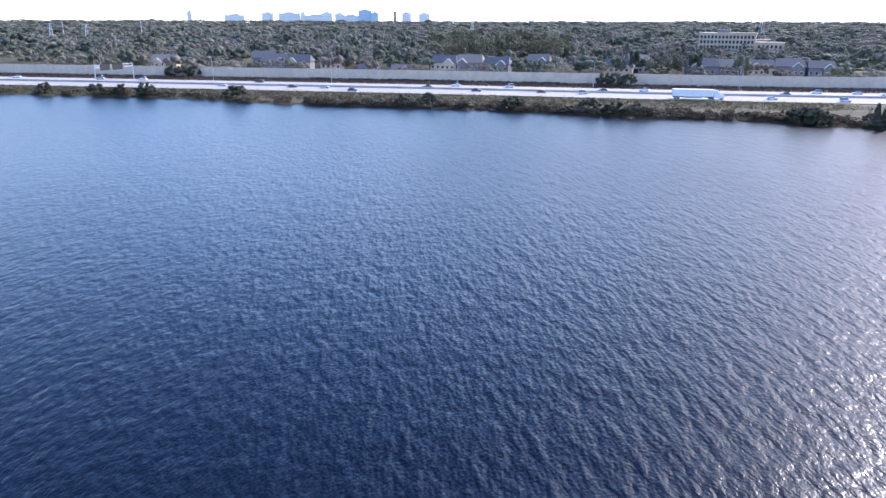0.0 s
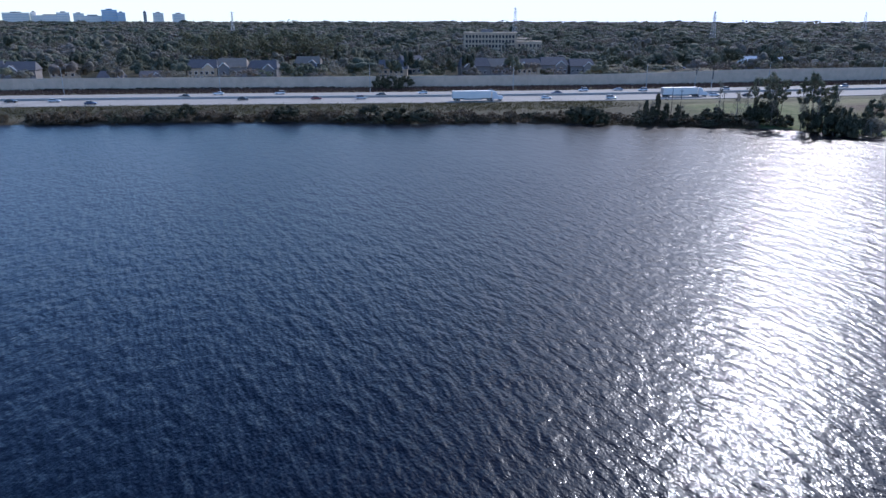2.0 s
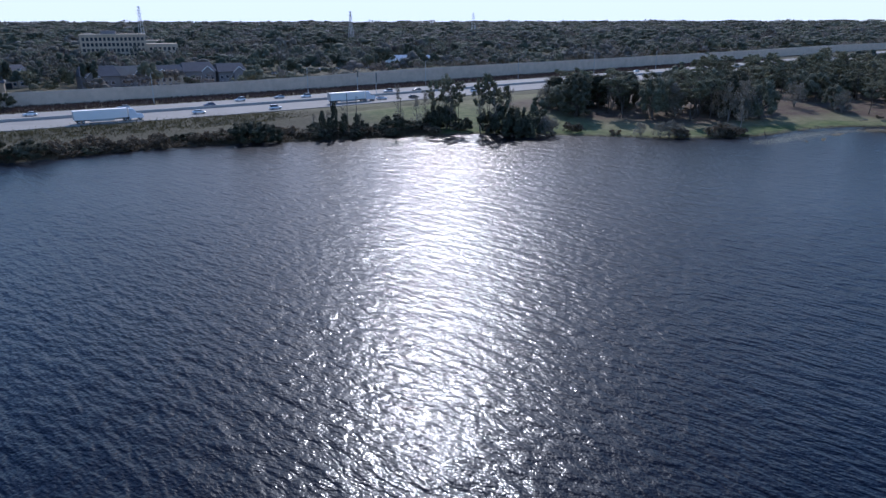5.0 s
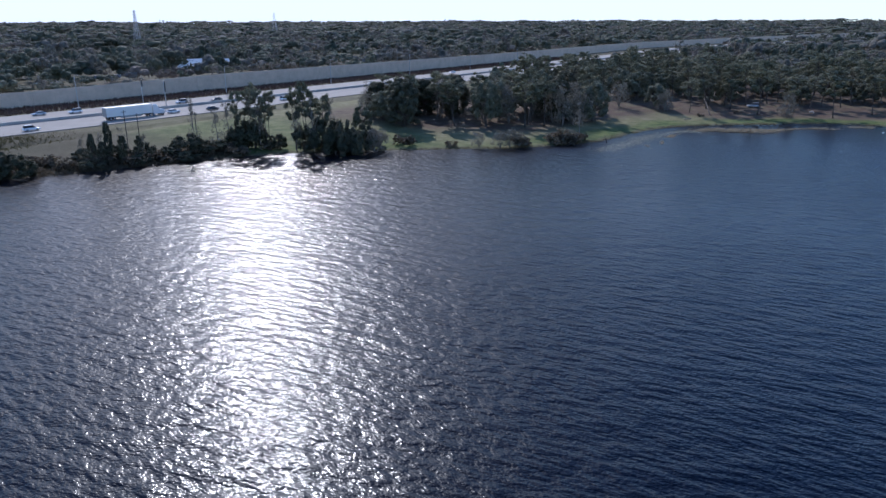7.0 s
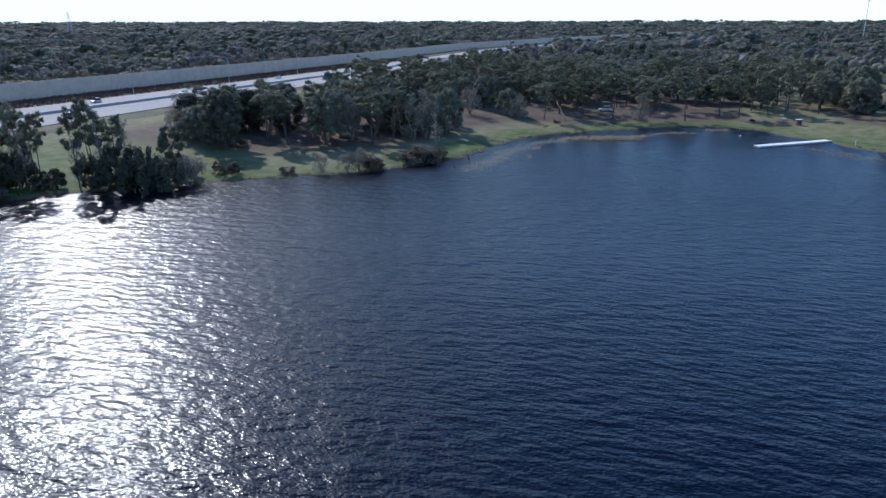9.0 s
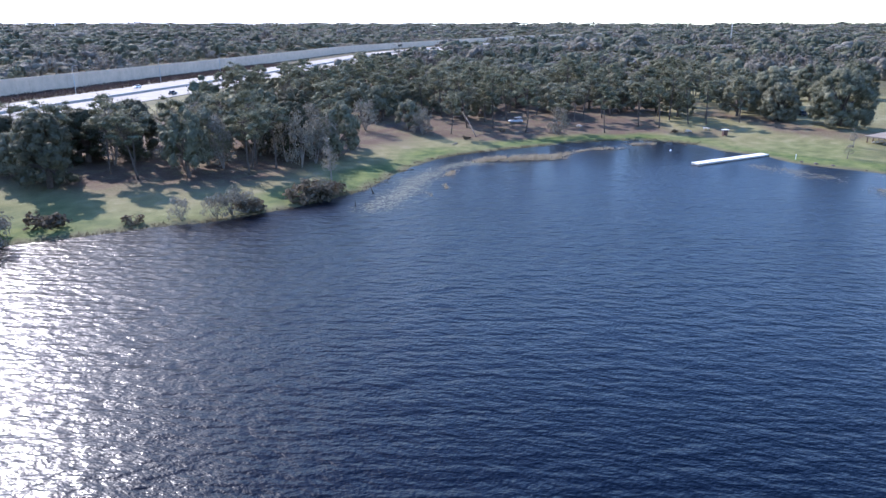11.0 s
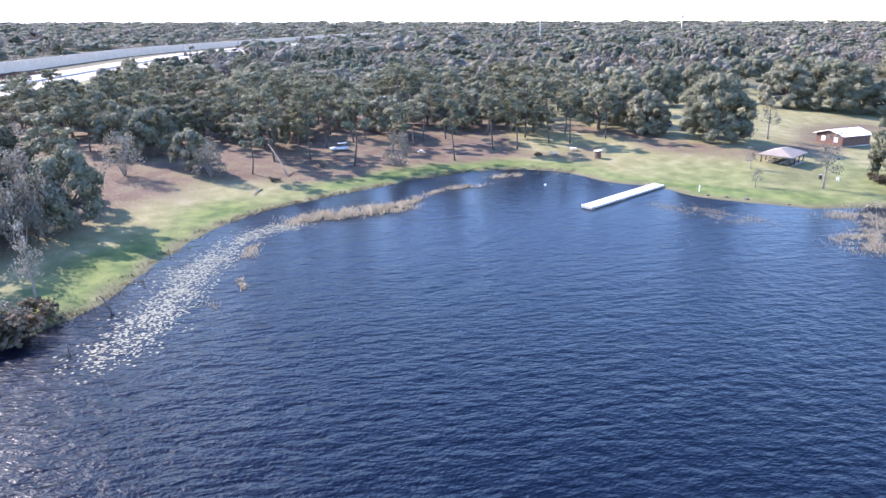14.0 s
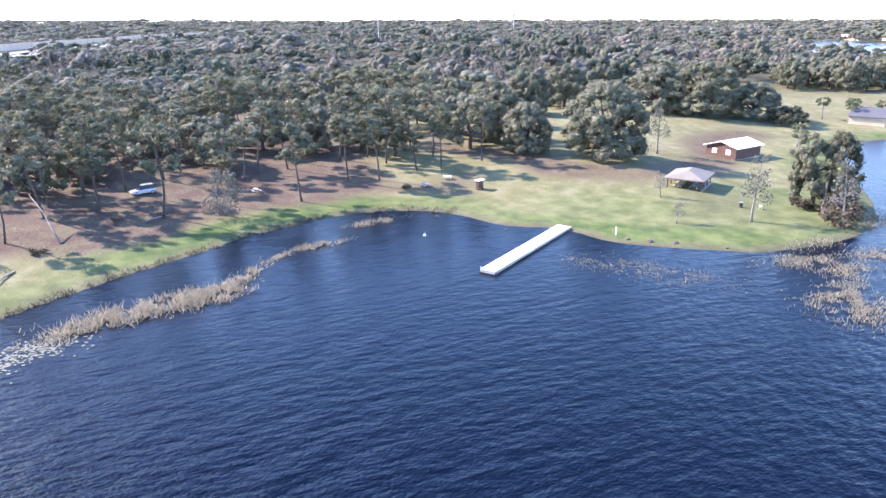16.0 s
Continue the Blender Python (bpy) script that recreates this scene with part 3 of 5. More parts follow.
TREE_LABELS = {
    "pine": ("pine_tree", "tall pine with bare trunk and ragged dark green crown"),
    "oak": ("oak_tree", "broad live oak with dense grey-green crown"),
    "bare": ("cypress_tree", "slim leafless cypress with grey twigs and moss"),
    "willow": ("willow_tree", "low bushy willow with thin grey-green twigs"),
    "great_oak": ("oak_tree", "great spreading live oak with a dense grey-green dome"),
    "evergreen": ("evergreen_tree", "dense dark evergreen tree clothed to the ground"),
    "thicket": ("thicket", "dense dark evergreen thicket on the lake bank"),
    "shrub": ("shrub", "dark rounded shrub on the lake bank"),
}
TREES = {kind: [tree_meshes(kind, 10 * n + s) for s in range(count)] for n, (kind, count) in enumerate((("pine", 7), ("oak", 5), ("bare", 4), ("willow", 4), ("shrub", 4), ("great_oak", 3), ("thicket", 4), ("evergreen", 4)), 1)}
plant_rng = np.random.default_rng(5)


def plant(kind, x, y, height=1.0, wide=None, group="", label="", z=None):
    """A tree of its own, scaled from its kind's usual size."""
    name, usual = TREE_LABELS[kind]
    trunk, crown = TREES[kind][int(plant_rng.integers(len(TREES[kind])))]
    wide = height if wide is None else wide
    m = pose(x, y, land_at(x, y) if z is None else z, 0, 0, float(plant_rng.uniform(0, 360)))
    ob = thing(name, m, label or usual, "shrub" if kind in ("shrub", "thicket") else "tree", group)
    ob.scale = (wide, wide, height)
    part("trunk", trunk, None, ob)
    part("crown", crown, None, ob)
    return ob


def poisson(rng, x0, y0, x1, y1, gap, keep, tries):
    kept = np.zeros((0, 2))
    for p in rng.uniform((x0, y0), (x1, y1), (tries, 2)):
        if keep(p[0], p[1]) and (not len(kept) or np.min(((kept - p) ** 2).sum(1)) > gap * gap):
            kept = np.vstack([kept, p])
    return kept


HOUSES = [  # x, y, width, depth, eaves, turn
    (-106, 448, 16, 11, 5.4, 8), (-90, 446, 15, 11, 5.2, -6), (-70, 443, 14, 10, 4.6, 12), (-47, 436, 12, 9, 3.2, -10), (-28, 434, 11, 9, 3.0, 5), (-1, 431, 15, 11, 5.6, -12), (14, 430, 16, 12, 5.8, -14), (30, 427, 15, 11, 5.4, -16),
    (98, 412, 16, 11, 4.6, -18), (141, 400, 16, 12, 6.0, -10), (155, 399, 15, 11, 5.6, -16), (172, 397, 14, 11, 5.8, -14), (187, 396, 15, 12, 6.2, -12), (203, 393, 14, 11, 5.6, -12), (-176, 455, 16, 11, 4.6, 4), (366, 440, 18, 12, 3.4, -10), (382, 436, 15, 10, 3.4, -14), (120, 455, 15, 11, 5.2, 10),
    (60, 470, 15, 11, 5.0, -20), (-125, 500, 16, 11, 5.2, 14), (346, -104, 10, 7, 2.5, 30), (590, 30, 18, 10, 3.2, 10)]
house_xy = np.array([h[:2] for h in HOUSES])

# the pine grove on the point
PINES = [(317, 123, 1.1), (319, 115, 1.08), (313, 105, 1.1), (328, 118, 0.97), (332, 111, 0.95), (316, 81, 1.0), (334, 89, 0.85), (328, 69, 0.95), (326, 63, 1.0), (331, 53, 0.85), (329, 48, 0.9), (332, 37, 0.95),
         (305, 127, 0.8), (323, 123, 0.82), (332, 118, 0.8), (321, 115, 0.8), (328, 166, 0.95), (319, 96, 0.9), (338, 104, 1.0), (341, 79, 1.0), (345, 60, 1.0)]
for x, y, h in PINES:
    plant("pine", x, y, h, h * 0.95, "pines in the grove")
taken = np.array([(x, y) for x, y, _ in PINES])
grove_rng = np.random.default_rng(21)
for x, y in poisson(grove_rng, 300, 22, 425, 215, 7.0, lambda x, y: x > 338 - 0.08 * (y - 60) and np.min(((taken - (x, y)) ** 2).sum(1)) > 30 and y < road_y(x) - 32 and not (x < 372 and y < 44), 1500):
    kind = "pine" if grove_rng.random() < 0.66 else "oak"
    h = grove_rng.uniform(0.75, 1.12)
    plant(kind, x, y, h, None, "trees in the grove")
# the dark wood between grove and highway
for x, y in poisson(grove_rng, 222, 148, 300, 250, 5.2, lambda x, y: abs((x - 250) * 0.86 + (y - 190) * 0.5) < 19 and off_shore(x, y)[0] > 21 and y < road_y(x) - 22 and abs(-(x - 250) * 0.5 + (y - 190) * 0.86) < 48 and y - 105.6 < 0.74 * (x - 81), 900):
    r = grove_rng.random()
    kind = "evergreen" if r < 0.2 else "willow" if r < 0.46 else "oak" if r < 0.72 else "pine"
    plant(kind, x, y, grove_rng.uniform(0.88, 1.15) * (0.76 if y > 203 else 1.0) * {"oak": 1.4, "willow": 1.75}.get(kind, 1.0), 1.0, "trees in the dark wood")

# the tall pine stand behind the houses
stand_rng = np.random.default_rng(41)
for x, y in poisson(stand_rng, -12, 462, 80, 545, 8.5, lambda x, y: np.min(((house_xy - (x, y)) ** 2).sum(1)) > 190, 300):
    plant("pine", x, y, stand_rng.uniform(1.2, 1.62), stand_rng.uniform(1.0, 1.35), "pines behind the houses")

# single trees of the park
for x, y, h, w, kind in [
    (322, 11, 1.0, 0.93, "great_oak"), (335, 24, 0.7, 0.6, "great_oak"), (373, -62, 1.02, 1.2, "great_oak"), (383, -50, 0.9, 0.9, "great_oak"), (364, -75, 0.7, 0.75, "great_oak"),
    (325, -6, 0.95, 1.1, "bare"), (274, 15, 1.02, 0.95, "bare"), (267, 2.6, 1.0, 0.9, "bare"), (352, -77, 1.2, 1.6, "thicket"), (360, -86, 1.0, 1.4, "thicket"),
    (311, 95, 1.25, 0.95, "willow"), (302.5, 152, 1.35, 1.1, "willow"), (308, 140, 0.95, 0.72, "oak"), (302, 135, 1.15, 0.9, "willow"), (291, 20, 0.45, 0.5, "bare"), (278, 27, 0.32, 0.5, "bare"),
    (377, 13, 0.8, 0.75, "great_oak"), (396, -9, 0.85, 0.8, "great_oak"), (352, 22, 0.78, 0.7, "great_oak"), (345, 34, 1.35, 1.15, "oak"), (360, 30, 1.3, 1.0, "oak"), (390, 20, 1.4, 1.1, "oak"), (410, -32, 0.9, 0.85, "great_oak"), (399, -68, 1.0, 0.9, "pine"),
    (346, 4, 0.45, 0.7, "oak"), (320, 150, 1.2, 1.0, "oak"), (325, 158, 1.25, 1.05, "oak"), (300, 172, 0.8, 1.0, "willow"), (312, 176, 1.3, 1.1, "willow"), (368, 195, 1.4, 1.2, "willow")]:
    plant(kind, x, y, h, w)
for x, y in poisson(np.random.default_rng(8), 405, -230, 470, -140, 10, lambda x, y: y < -150 - 0.3 * (x - 440) and y < -158, 60):
    plant("oak", x, y, plant_rng.uniform(1.0, 1.5), plant_rng.uniform(0.9, 1.3), "trees round the far lawn")
for x, y, h, w, kind in [(278, -3, 1.25, 0.75, "oak"), (276.5, -6.5, 1.0, 0.75, "evergreen"), (280, -2, 0.85, 0.6, "pine")]:
    plant(kind, x, y, h, w, "", "dense grey-green tree on the grassy point")
# bank of the lake below the highway
for x, y, h, w, kind in [
    (176, 220, 1.0, 0.62, "pine"), (178, 216.5, 1.1, 0.6, "pine"), (180.5, 219, 1.05, 0.62, "pine"), (181, 214.5, 1.02, 0.5, "pine"), (178.6, 213, 0.95, 0.5, "pine"), (182, 222, 1.25, 0.7, "bare"), (177, 214, 1.2, 0.6, "bare"), (174, 222, 1.1, 0.7, "bare"),
    (174, 219, 1.4, 0.9, "thicket"), (177, 216, 1.5, 0.9, "thicket"), (180, 217.5, 1.7, 0.8, "thicket"), (177.5, 221, 1.7, 0.9, "thicket"), (172, 219.5, 0.9, 1.0, "thicket"), (180, 211, 0.9, 0.8, "thicket"),
    (182, 206.3, 1.05, 0.5, "pine"), (184.6, 205, 1.15, 0.6, "pine"), (183, 202.4, 1.12, 0.6, "pine"), (186.5, 203.4, 1.05, 0.62, "pine"), (185.4, 199.6, 1.0, 0.6, "pine"), (182, 200, 1.3, 0.6, "bare"), (187.5, 199, 1.2, 0.7, "bare"), (180.6, 204.8, 1.25, 0.6, "bare"),
    (182.5, 204, 1.5, 0.9, "thicket"), (181.5, 196.5, 1.9, 1.0, "thicket"), (184.5, 199.5, 1.9, 0.9, "thicket"), (182, 193, 1.7, 1.0, "thicket"), (186.5, 193.5, 1.9, 1.0, "thicket"), (187, 189, 1.5, 1.0, "thicket"), (191, 190, 1.6, 0.9, "thicket"), (189, 198, 1.7, 1.0, "thicket"), (190, 186, 1.0, 0.9, "willow"), (193, 187, 0.9, 0.8, "willow"),
    (210.8, 204.8, 0.85, 0.62, "oak"), (164, 224, 1.3, 0.6, "bare"), (168, 220, 1.0, 0.7, "bare"), (166, 221, 0.8, 1.1, "thicket"), (148, 235, 0.9, 1.0, "thicket"), (143, 238, 0.8, 1.0, "thicket"), (153, 230, 0.9, 0.9, "thicket"), (158, 226, 0.7, 0.9, "thicket"),
    (141, 233, 0.6, 0.22, "evergreen"), (144.5, 231.5, 0.78, 0.2, "evergreen"), (147, 230, 0.52, 0.24, "evergreen"), (150.5, 228.5, 0.5, 0.22, "evergreen"), (143, 232, 0.45, 0.25, "evergreen"),
    (150, 234, 0.75, 0.5, "bare"), (146, 237, 0.62, 0.45, "bare"), (143, 240, 0.5, 0.4, "bare"), (154, 231, 0.55, 0.4, "bare"), (209, 165, 0.6, 0.6, "willow"),
    (213, 157.5, 0.75, 0.85, "willow"), (211, 159.5, 0.65, 0.7, "willow"), (215, 155.5, 0.6, 0.7, "willow"), (224, 148.5, 1.3, 1.4, "shrub"), (228, 146, 1.2, 1.3, "shrub"), (226, 148, 1.5, 1.2, "shrub"), (236, 145.5, 0.95, 0.7, "bare"), (228, 146, 0.6, 0.7, "willow")]:
    plant(kind, x, y, h, w)
bank_rng = np.random.default_rng(33)
for x in np.arange(-215, 172, 2.6):
    hits = [(x + bank_rng.normal() * 1.2, float(np.interp(x, LAKE[:56, 0], LAKE[:56, 1])) + row + bank_rng.uniform(0, 3)) for row in ((1, 5) if x < -60 else (0.5, 4, 8))]
    for a, b in hits:
        d = off_shore(a, b)[0]
        if d > 0.4 and b < road_y(a) - 7 and bank_rng.random() < (0.4 if x < -60 else 0.88):
            s = bank_rng.uniform(0.6, 1.3)
            plant("thicket" if bank_rng.random() < 0.16 else "shrub", a, b, s * (0.65 if s < 1 else 1.0), s * bank_rng.uniform(0.9, 1.3), "shrubs along the bank")
for x, y, s in [(174, 221, 1.3), (179, 212, 1.2), (186, 206, 0.9), (196, 192, 1.4), (201, 184, 1.3), (192, 199, 1.3), (185, 203, 1.2), (206, 172, 0.7), (216, 156, 1.3), (227, 145, 1.2), (232, 144, 1.0), (299, 122, 0.5), (313, 112, 0.4), (318, 60, 0.4),
                (268, 2, 1.2), (271, -2, 1.3), (275, -4, 1.2), (280, -12, 0.9), (284, -17, 0.8), (278, 0, 0.9), (170, 220, 1.2), (163, 228, 1.0)]:
    plant("shrub", x, y, s, s * 1.15)
# ivy-clad bushes against the wall
for x, y in [(79, 361), (84, 360), (90, 358), (-159, 417), (-152, 415), (-145, 414)]:
    plant("thicket", x, y, 1.45, 1.25, "", "dense dark bush growing against the wall")
# low hedge at the foot of the wall
for x in np.arange(-75, 60, 4.0):
    plant("shrub", x, float(road_y(x)) + WALL_OFF - 3.0 + bank_rng.normal() * 0.4, 0.55, 0.9, "hedge at the wall")


# ---- palms ----
def palm_meshes(seed):
    rng = np.random.default_rng(seed)
    trunk, crown = Shape(), Shape()
    line = limb_line(rng, (0, 0, -0.2), (rng.normal() * 0.05, rng.normal() * 0.05, 1), 7.0, 0.07, 5)
    trunk.tube(line, (0.24, 0.19, 0.18, 0.18, 0.19, 0.17), 8)
    top = np.array(line[-1])
    for k in range(40):
        a, up = rng.uniform(0, math.tau), rng.uniform(-1.3, 1.1)
        out = np.array((math.cos(a), math.sin(a), up))
        side = np.array((-math.sin(a), math.cos(a), 0))
        stem = top + out / np.linalg.norm(out) * 1.1
        for j in np.linspace(-1, 1, 7):
            d = 1.25 * out / np.linalg.norm(out) * (1.05 - 0.35 * abs(j)) + side * j * 0.9 - np.array((0, 0, 0.35 * abs(j) + 0.15))
            w = np.cross(d, side + 0.2) * 0.12
            crown.quads(np.array([[stem, stem + d * 0.5 + w, stem + d * 1.15, stem + d * 0.5 - w]]))
    return trunk.mesh("trunk", PALE_BARK, True), crown.mesh("crown", PALM)


PALMS = [palm_meshes(s) for s in (3, 4, 5)]
for n, (x, y, h) in enumerate([(274, -1, 1.1), (273, -4, 0.75), (280, -6, 0.9), (325, -51, 0.8), (319, -45, 0.7), (350, -100, 0.9), (354, -108, 0.85), (348, -112, 0.8), (358, -98, 0.9)]):
    ob = thing("palm_tree", pose(x, y, land_at(x, y), 0, 0, n * 70), "cabbage palm with a ragged grey-green head", "tree", "palms on the point")
    ob.scale = (1.0, 1.0, h)
    part("trunk", PALMS[n % 3][0], None, ob)
    part("crown", PALMS[n % 3][1], None, ob)


# ---- woods beyond, too many to count ----
CLEARINGS = [(345, 425, 55, 30), (590, -8, 70, 36), (520, 22, 34, 16), (410, -150, 62, 34), (305, 440, 55, 15), (371, 446, 22, 14), (700, -60, 50, 14), (385, -110, 50, 40), (350, -95, 30, 30), (665, -480, 62, 62), (725, -550, 72, 72), (800, -640, 78, 78), (880, -735, 72, 72)]


def is_open(x, y):
    out = np.zeros(np.shape(x), bool)
    for cx, cy, a, b in CLEARINGS:
        out |= ((x - cx) / a) ** 2 + ((y - cy) / b) ** 2 < 1
    return out


def wooded(x, y):
    o = y - road_y(x)
    keep = (off_shore(x, y) > 28) & ((o < np.where(x > 380, -40, -34)) | (o > WALL_OFF + 9) | (x > 2350)) & ~is_open(x, y)
    keep &= ~((x > 255) & (x < 425) & (y > -70) & (y < 215))
    keep &= ~((x > 200) & (x < 330) & (y > 120) & (o < -20))
    keep &= ~((x < 430) & (y > -135) & (y < 60))
    for hx, hy in house_xy:
        keep &= ~((np.abs(x - hx) < 9.5) & (y - hy < 7) & (y - hy > -24))
    return keep


# winter crown tones, greyed and lightened further to carry distance haze
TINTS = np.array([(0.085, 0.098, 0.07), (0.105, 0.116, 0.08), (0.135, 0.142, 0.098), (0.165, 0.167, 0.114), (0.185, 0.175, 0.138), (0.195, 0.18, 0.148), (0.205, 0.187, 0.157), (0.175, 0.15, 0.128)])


def woodland(name, xy, spans, heights, per, leaf, lumps, seed, label):
    rng = np.random.default_rng(seed)
    # stands of taller and lower growth, with thin places between
    stand = np.array([noise.noise((p * 0.011, q * 0.011, 1)) + 0.5 * noise.noise((p * 0.035, q * 0.035, 4)) for p, q in xy])
    keep = rng.random(len(xy)) < 1.05 + 0.9 * stand
    xy, spans, heights, stand = xy[keep], spans[keep], heights[keep], stand[keep]
    leaf = leaf[keep] if np.ndim(leaf) else leaf
    n = len(xy)
    heights = heights * (1.12 + 0.6 * stand) * np.where(rng.random(n) < 0.12, 1.25, 1.0)
    spans = spans * rng.uniform(0.75, 1.3, n)
    ground = land(xy[:, 0], xy[:, 1])
    # each crown is a handful of leafy boughs
    bough = rng.normal(size=(n, lumps, 3))
    bough *= (rng.uniform(0.35, 0.75, (n, lumps)) / np.linalg.norm(bough, axis=2))[:, :, None]
    bough[:, :, 2] = np.abs(bough[:, :, 2]) * 1.1 - 0.3
    body = rng.uniform(0.18, 0.36, (n, lumps))
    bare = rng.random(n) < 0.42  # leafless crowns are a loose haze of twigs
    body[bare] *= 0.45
    u = rng.normal(size=(n, per, 3))
    u /= np.linalg.norm(u, axis=2)[:, :, None]
    which = rng.integers(0, lumps, (n, per))
    mid = np.take_along_axis(bough, which[:, :, None], 1)
    reach = np.where(bare[:, None], rng.uniform(0.1, 0.5, (n, per)), np.take_along_axis(body, which, 1) * rng.uniform(0.85, 1.4, (n, per)))
    at = mid + u * reach[:, :, None]
    u = u + mid * 0.4
    c = np.empty((n, per, 3))
    c[:, :, :2] = xy[:, None] + at[:, :, :2] * spans[:, None, None]
    c[:, :, 2] = (ground + heights * 0.58)[:, None] + at[:, :, 2] * (heights * 0.42)[:, None]
    size = np.repeat(leaf, per) if np.ndim(leaf) else np.full(n * per, leaf)
    spokes = 6
    dome = np.array([(math.cos(a + e) * math.cos(e), math.sin(a + e) * math.cos(e), math.sin(e)) for e in (-0.6, 0.1, 0.75) for a in np.linspace(0, math.tau, spokes, endpoint=False)] + [(0, 0, 1)])
    size3 = np.stack([spans, spans, heights * 0.42], 1)
    bump = 1 + rng.normal(size=(n, lumps, len(dome))) * 0.14
    dome_v = dome[None, None] * (bump * body[:, :, None])[..., None] + bough[:, :, None]
    dome_v = dome_v * size3[:, None, None]
    dome_v[..., :2] += xy[:, None, None]
    dome_v[..., 2] += (ground + heights * 0.58)[:, None, None]
    dome_f = np.array([(r * spokes + k, r * spokes + (k + 1) % spokes, (r + 1) * spokes + (k + 1) % spokes, (r + 1) * spokes + k) for r in range(2) for k in range(spokes)] + [(12 + k, 12 + (k + 1) % spokes, 18, 18) for k in range(spokes)])
    q = cards(rng, c.reshape(-1, 3), size, 0.0, (u + np.array([0, 0, 0.2])).reshape(-1, 3), 0.45)
    me = bpy.data.meshes.new(name)
    k = len(q)
    first = k * 4
    verts = np.concatenate([q.reshape(-1, 3), dome_v.reshape(-1, 3)])
    quads = (dome_f[None] + first + np.arange(n * lumps)[:, None, None] * len(dome)).reshape(n * lumps, -1, 4)
    sides, caps = quads[:, :12].reshape(-1, 4), quads[:, 12:, :3].reshape(-1, 3)
    loops = np.concatenate([np.arange(first), sides.ravel(), caps.ravel()]).astype(np.int32)
    starts = np.concatenate([np.arange(0, first + len(sides) * 4, 4), first + len(sides) * 4 + np.arange(0, len(caps) * 3, 3)]).astype(np.int32)
    me.vertices.add(len(verts))
    me.vertices.foreach_set("co", verts.ravel().astype(np.float32))
    me.loops.add(len(loops))
    me.loops.foreach_set("vertex_index", loops)
    me.polygons.add(len(starts))
    me.polygons.foreach_set("loop_start", starts)
    me.update(calc_edges=True)
    me.shade_smooth()
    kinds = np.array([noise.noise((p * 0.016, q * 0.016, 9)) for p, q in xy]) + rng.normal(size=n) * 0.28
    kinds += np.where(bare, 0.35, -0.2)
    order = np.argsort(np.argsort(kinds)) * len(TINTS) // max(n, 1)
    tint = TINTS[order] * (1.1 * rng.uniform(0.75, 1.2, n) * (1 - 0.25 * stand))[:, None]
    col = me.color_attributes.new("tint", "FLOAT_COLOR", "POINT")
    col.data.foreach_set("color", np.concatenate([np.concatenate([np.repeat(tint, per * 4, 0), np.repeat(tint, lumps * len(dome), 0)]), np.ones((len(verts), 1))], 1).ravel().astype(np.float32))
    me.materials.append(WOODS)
    tagged(new(name, me), label, "woods", kind="stuff")


def scatter_polar(seed, r0, r1, step, a0=-38.0, a1=150.0):
    """Points about the lake's middle with a spacing that grows with distance; angles clockwise from +y."""
    rng, out, r = np.random.default_rng(seed), [], r0
    while r < r1:
        s = step(r)
        a = np.arange(radians(a0), radians(a1), s / r) + rng.uniform(-0.4, 0.4) * s / r
        a = a + rng.uniform(-0.4, 0.4, len(a)) * s / r
        rr = r + rng.uniform(-0.45, 0.45, len(a)) * s
        out.append(np.stack([60 + np.sin(a) * rr, 60 + np.cos(a) * rr], 1))
        r += s
    return np.concatenate(out)


wood_rng = np.random.default_rng(77)
near_woods = scatter_polar(1, 300, 640, lambda r: 11.0)
near_woods = near_woods[wooded(near_woods[:, 0], near_woods[:, 1])]
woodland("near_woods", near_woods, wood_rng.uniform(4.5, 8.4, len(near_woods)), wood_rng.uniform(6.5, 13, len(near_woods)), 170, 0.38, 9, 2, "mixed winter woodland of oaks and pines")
mid_woods = scatter_polar(3, 640, 1300, lambda r: 18.0)
mid_woods = mid_woods[wooded(mid_woods[:, 0], mid_woods[:, 1])]
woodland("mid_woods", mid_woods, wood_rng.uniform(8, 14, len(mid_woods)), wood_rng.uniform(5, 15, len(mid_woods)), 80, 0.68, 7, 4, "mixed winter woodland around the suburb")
far_woods = scatter_polar(5, 1300, 4600, lambda r: r * 0.021)
far_woods = far_woods[wooded(far_woods[:, 0], far_woods[:, 1])]
far_r = np.hypot(far_woods[:, 0] - 60, far_woods[:, 1] - 60)
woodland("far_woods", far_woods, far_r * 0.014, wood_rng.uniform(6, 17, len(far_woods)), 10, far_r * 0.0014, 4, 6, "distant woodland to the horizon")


# ---- reeds and lily pads ----
BROWN = leafy("dead_brown_grass", [(0.0, (0.05, 0.038, 0.026)), (0.5, (0.088, 0.067, 0.044)), (1.0, (0.15, 0.118, 0.075))], 0.3)


OLIVE = leafy("rank_olive_grass", [(0.0, (0.045, 0.042, 0.02)), (0.5, (0.085, 0.078, 0.036)), (1.0, (0.14, 0.125, 0.062))], 0.3)
DEAD = leafy("dead_red_brown_brush", [(0.0, (0.05, 0.036, 0.032)), (0.5, (0.085, 0.06, 0.052)), (1.0, (0.13, 0.095, 0.08))], 0.2)


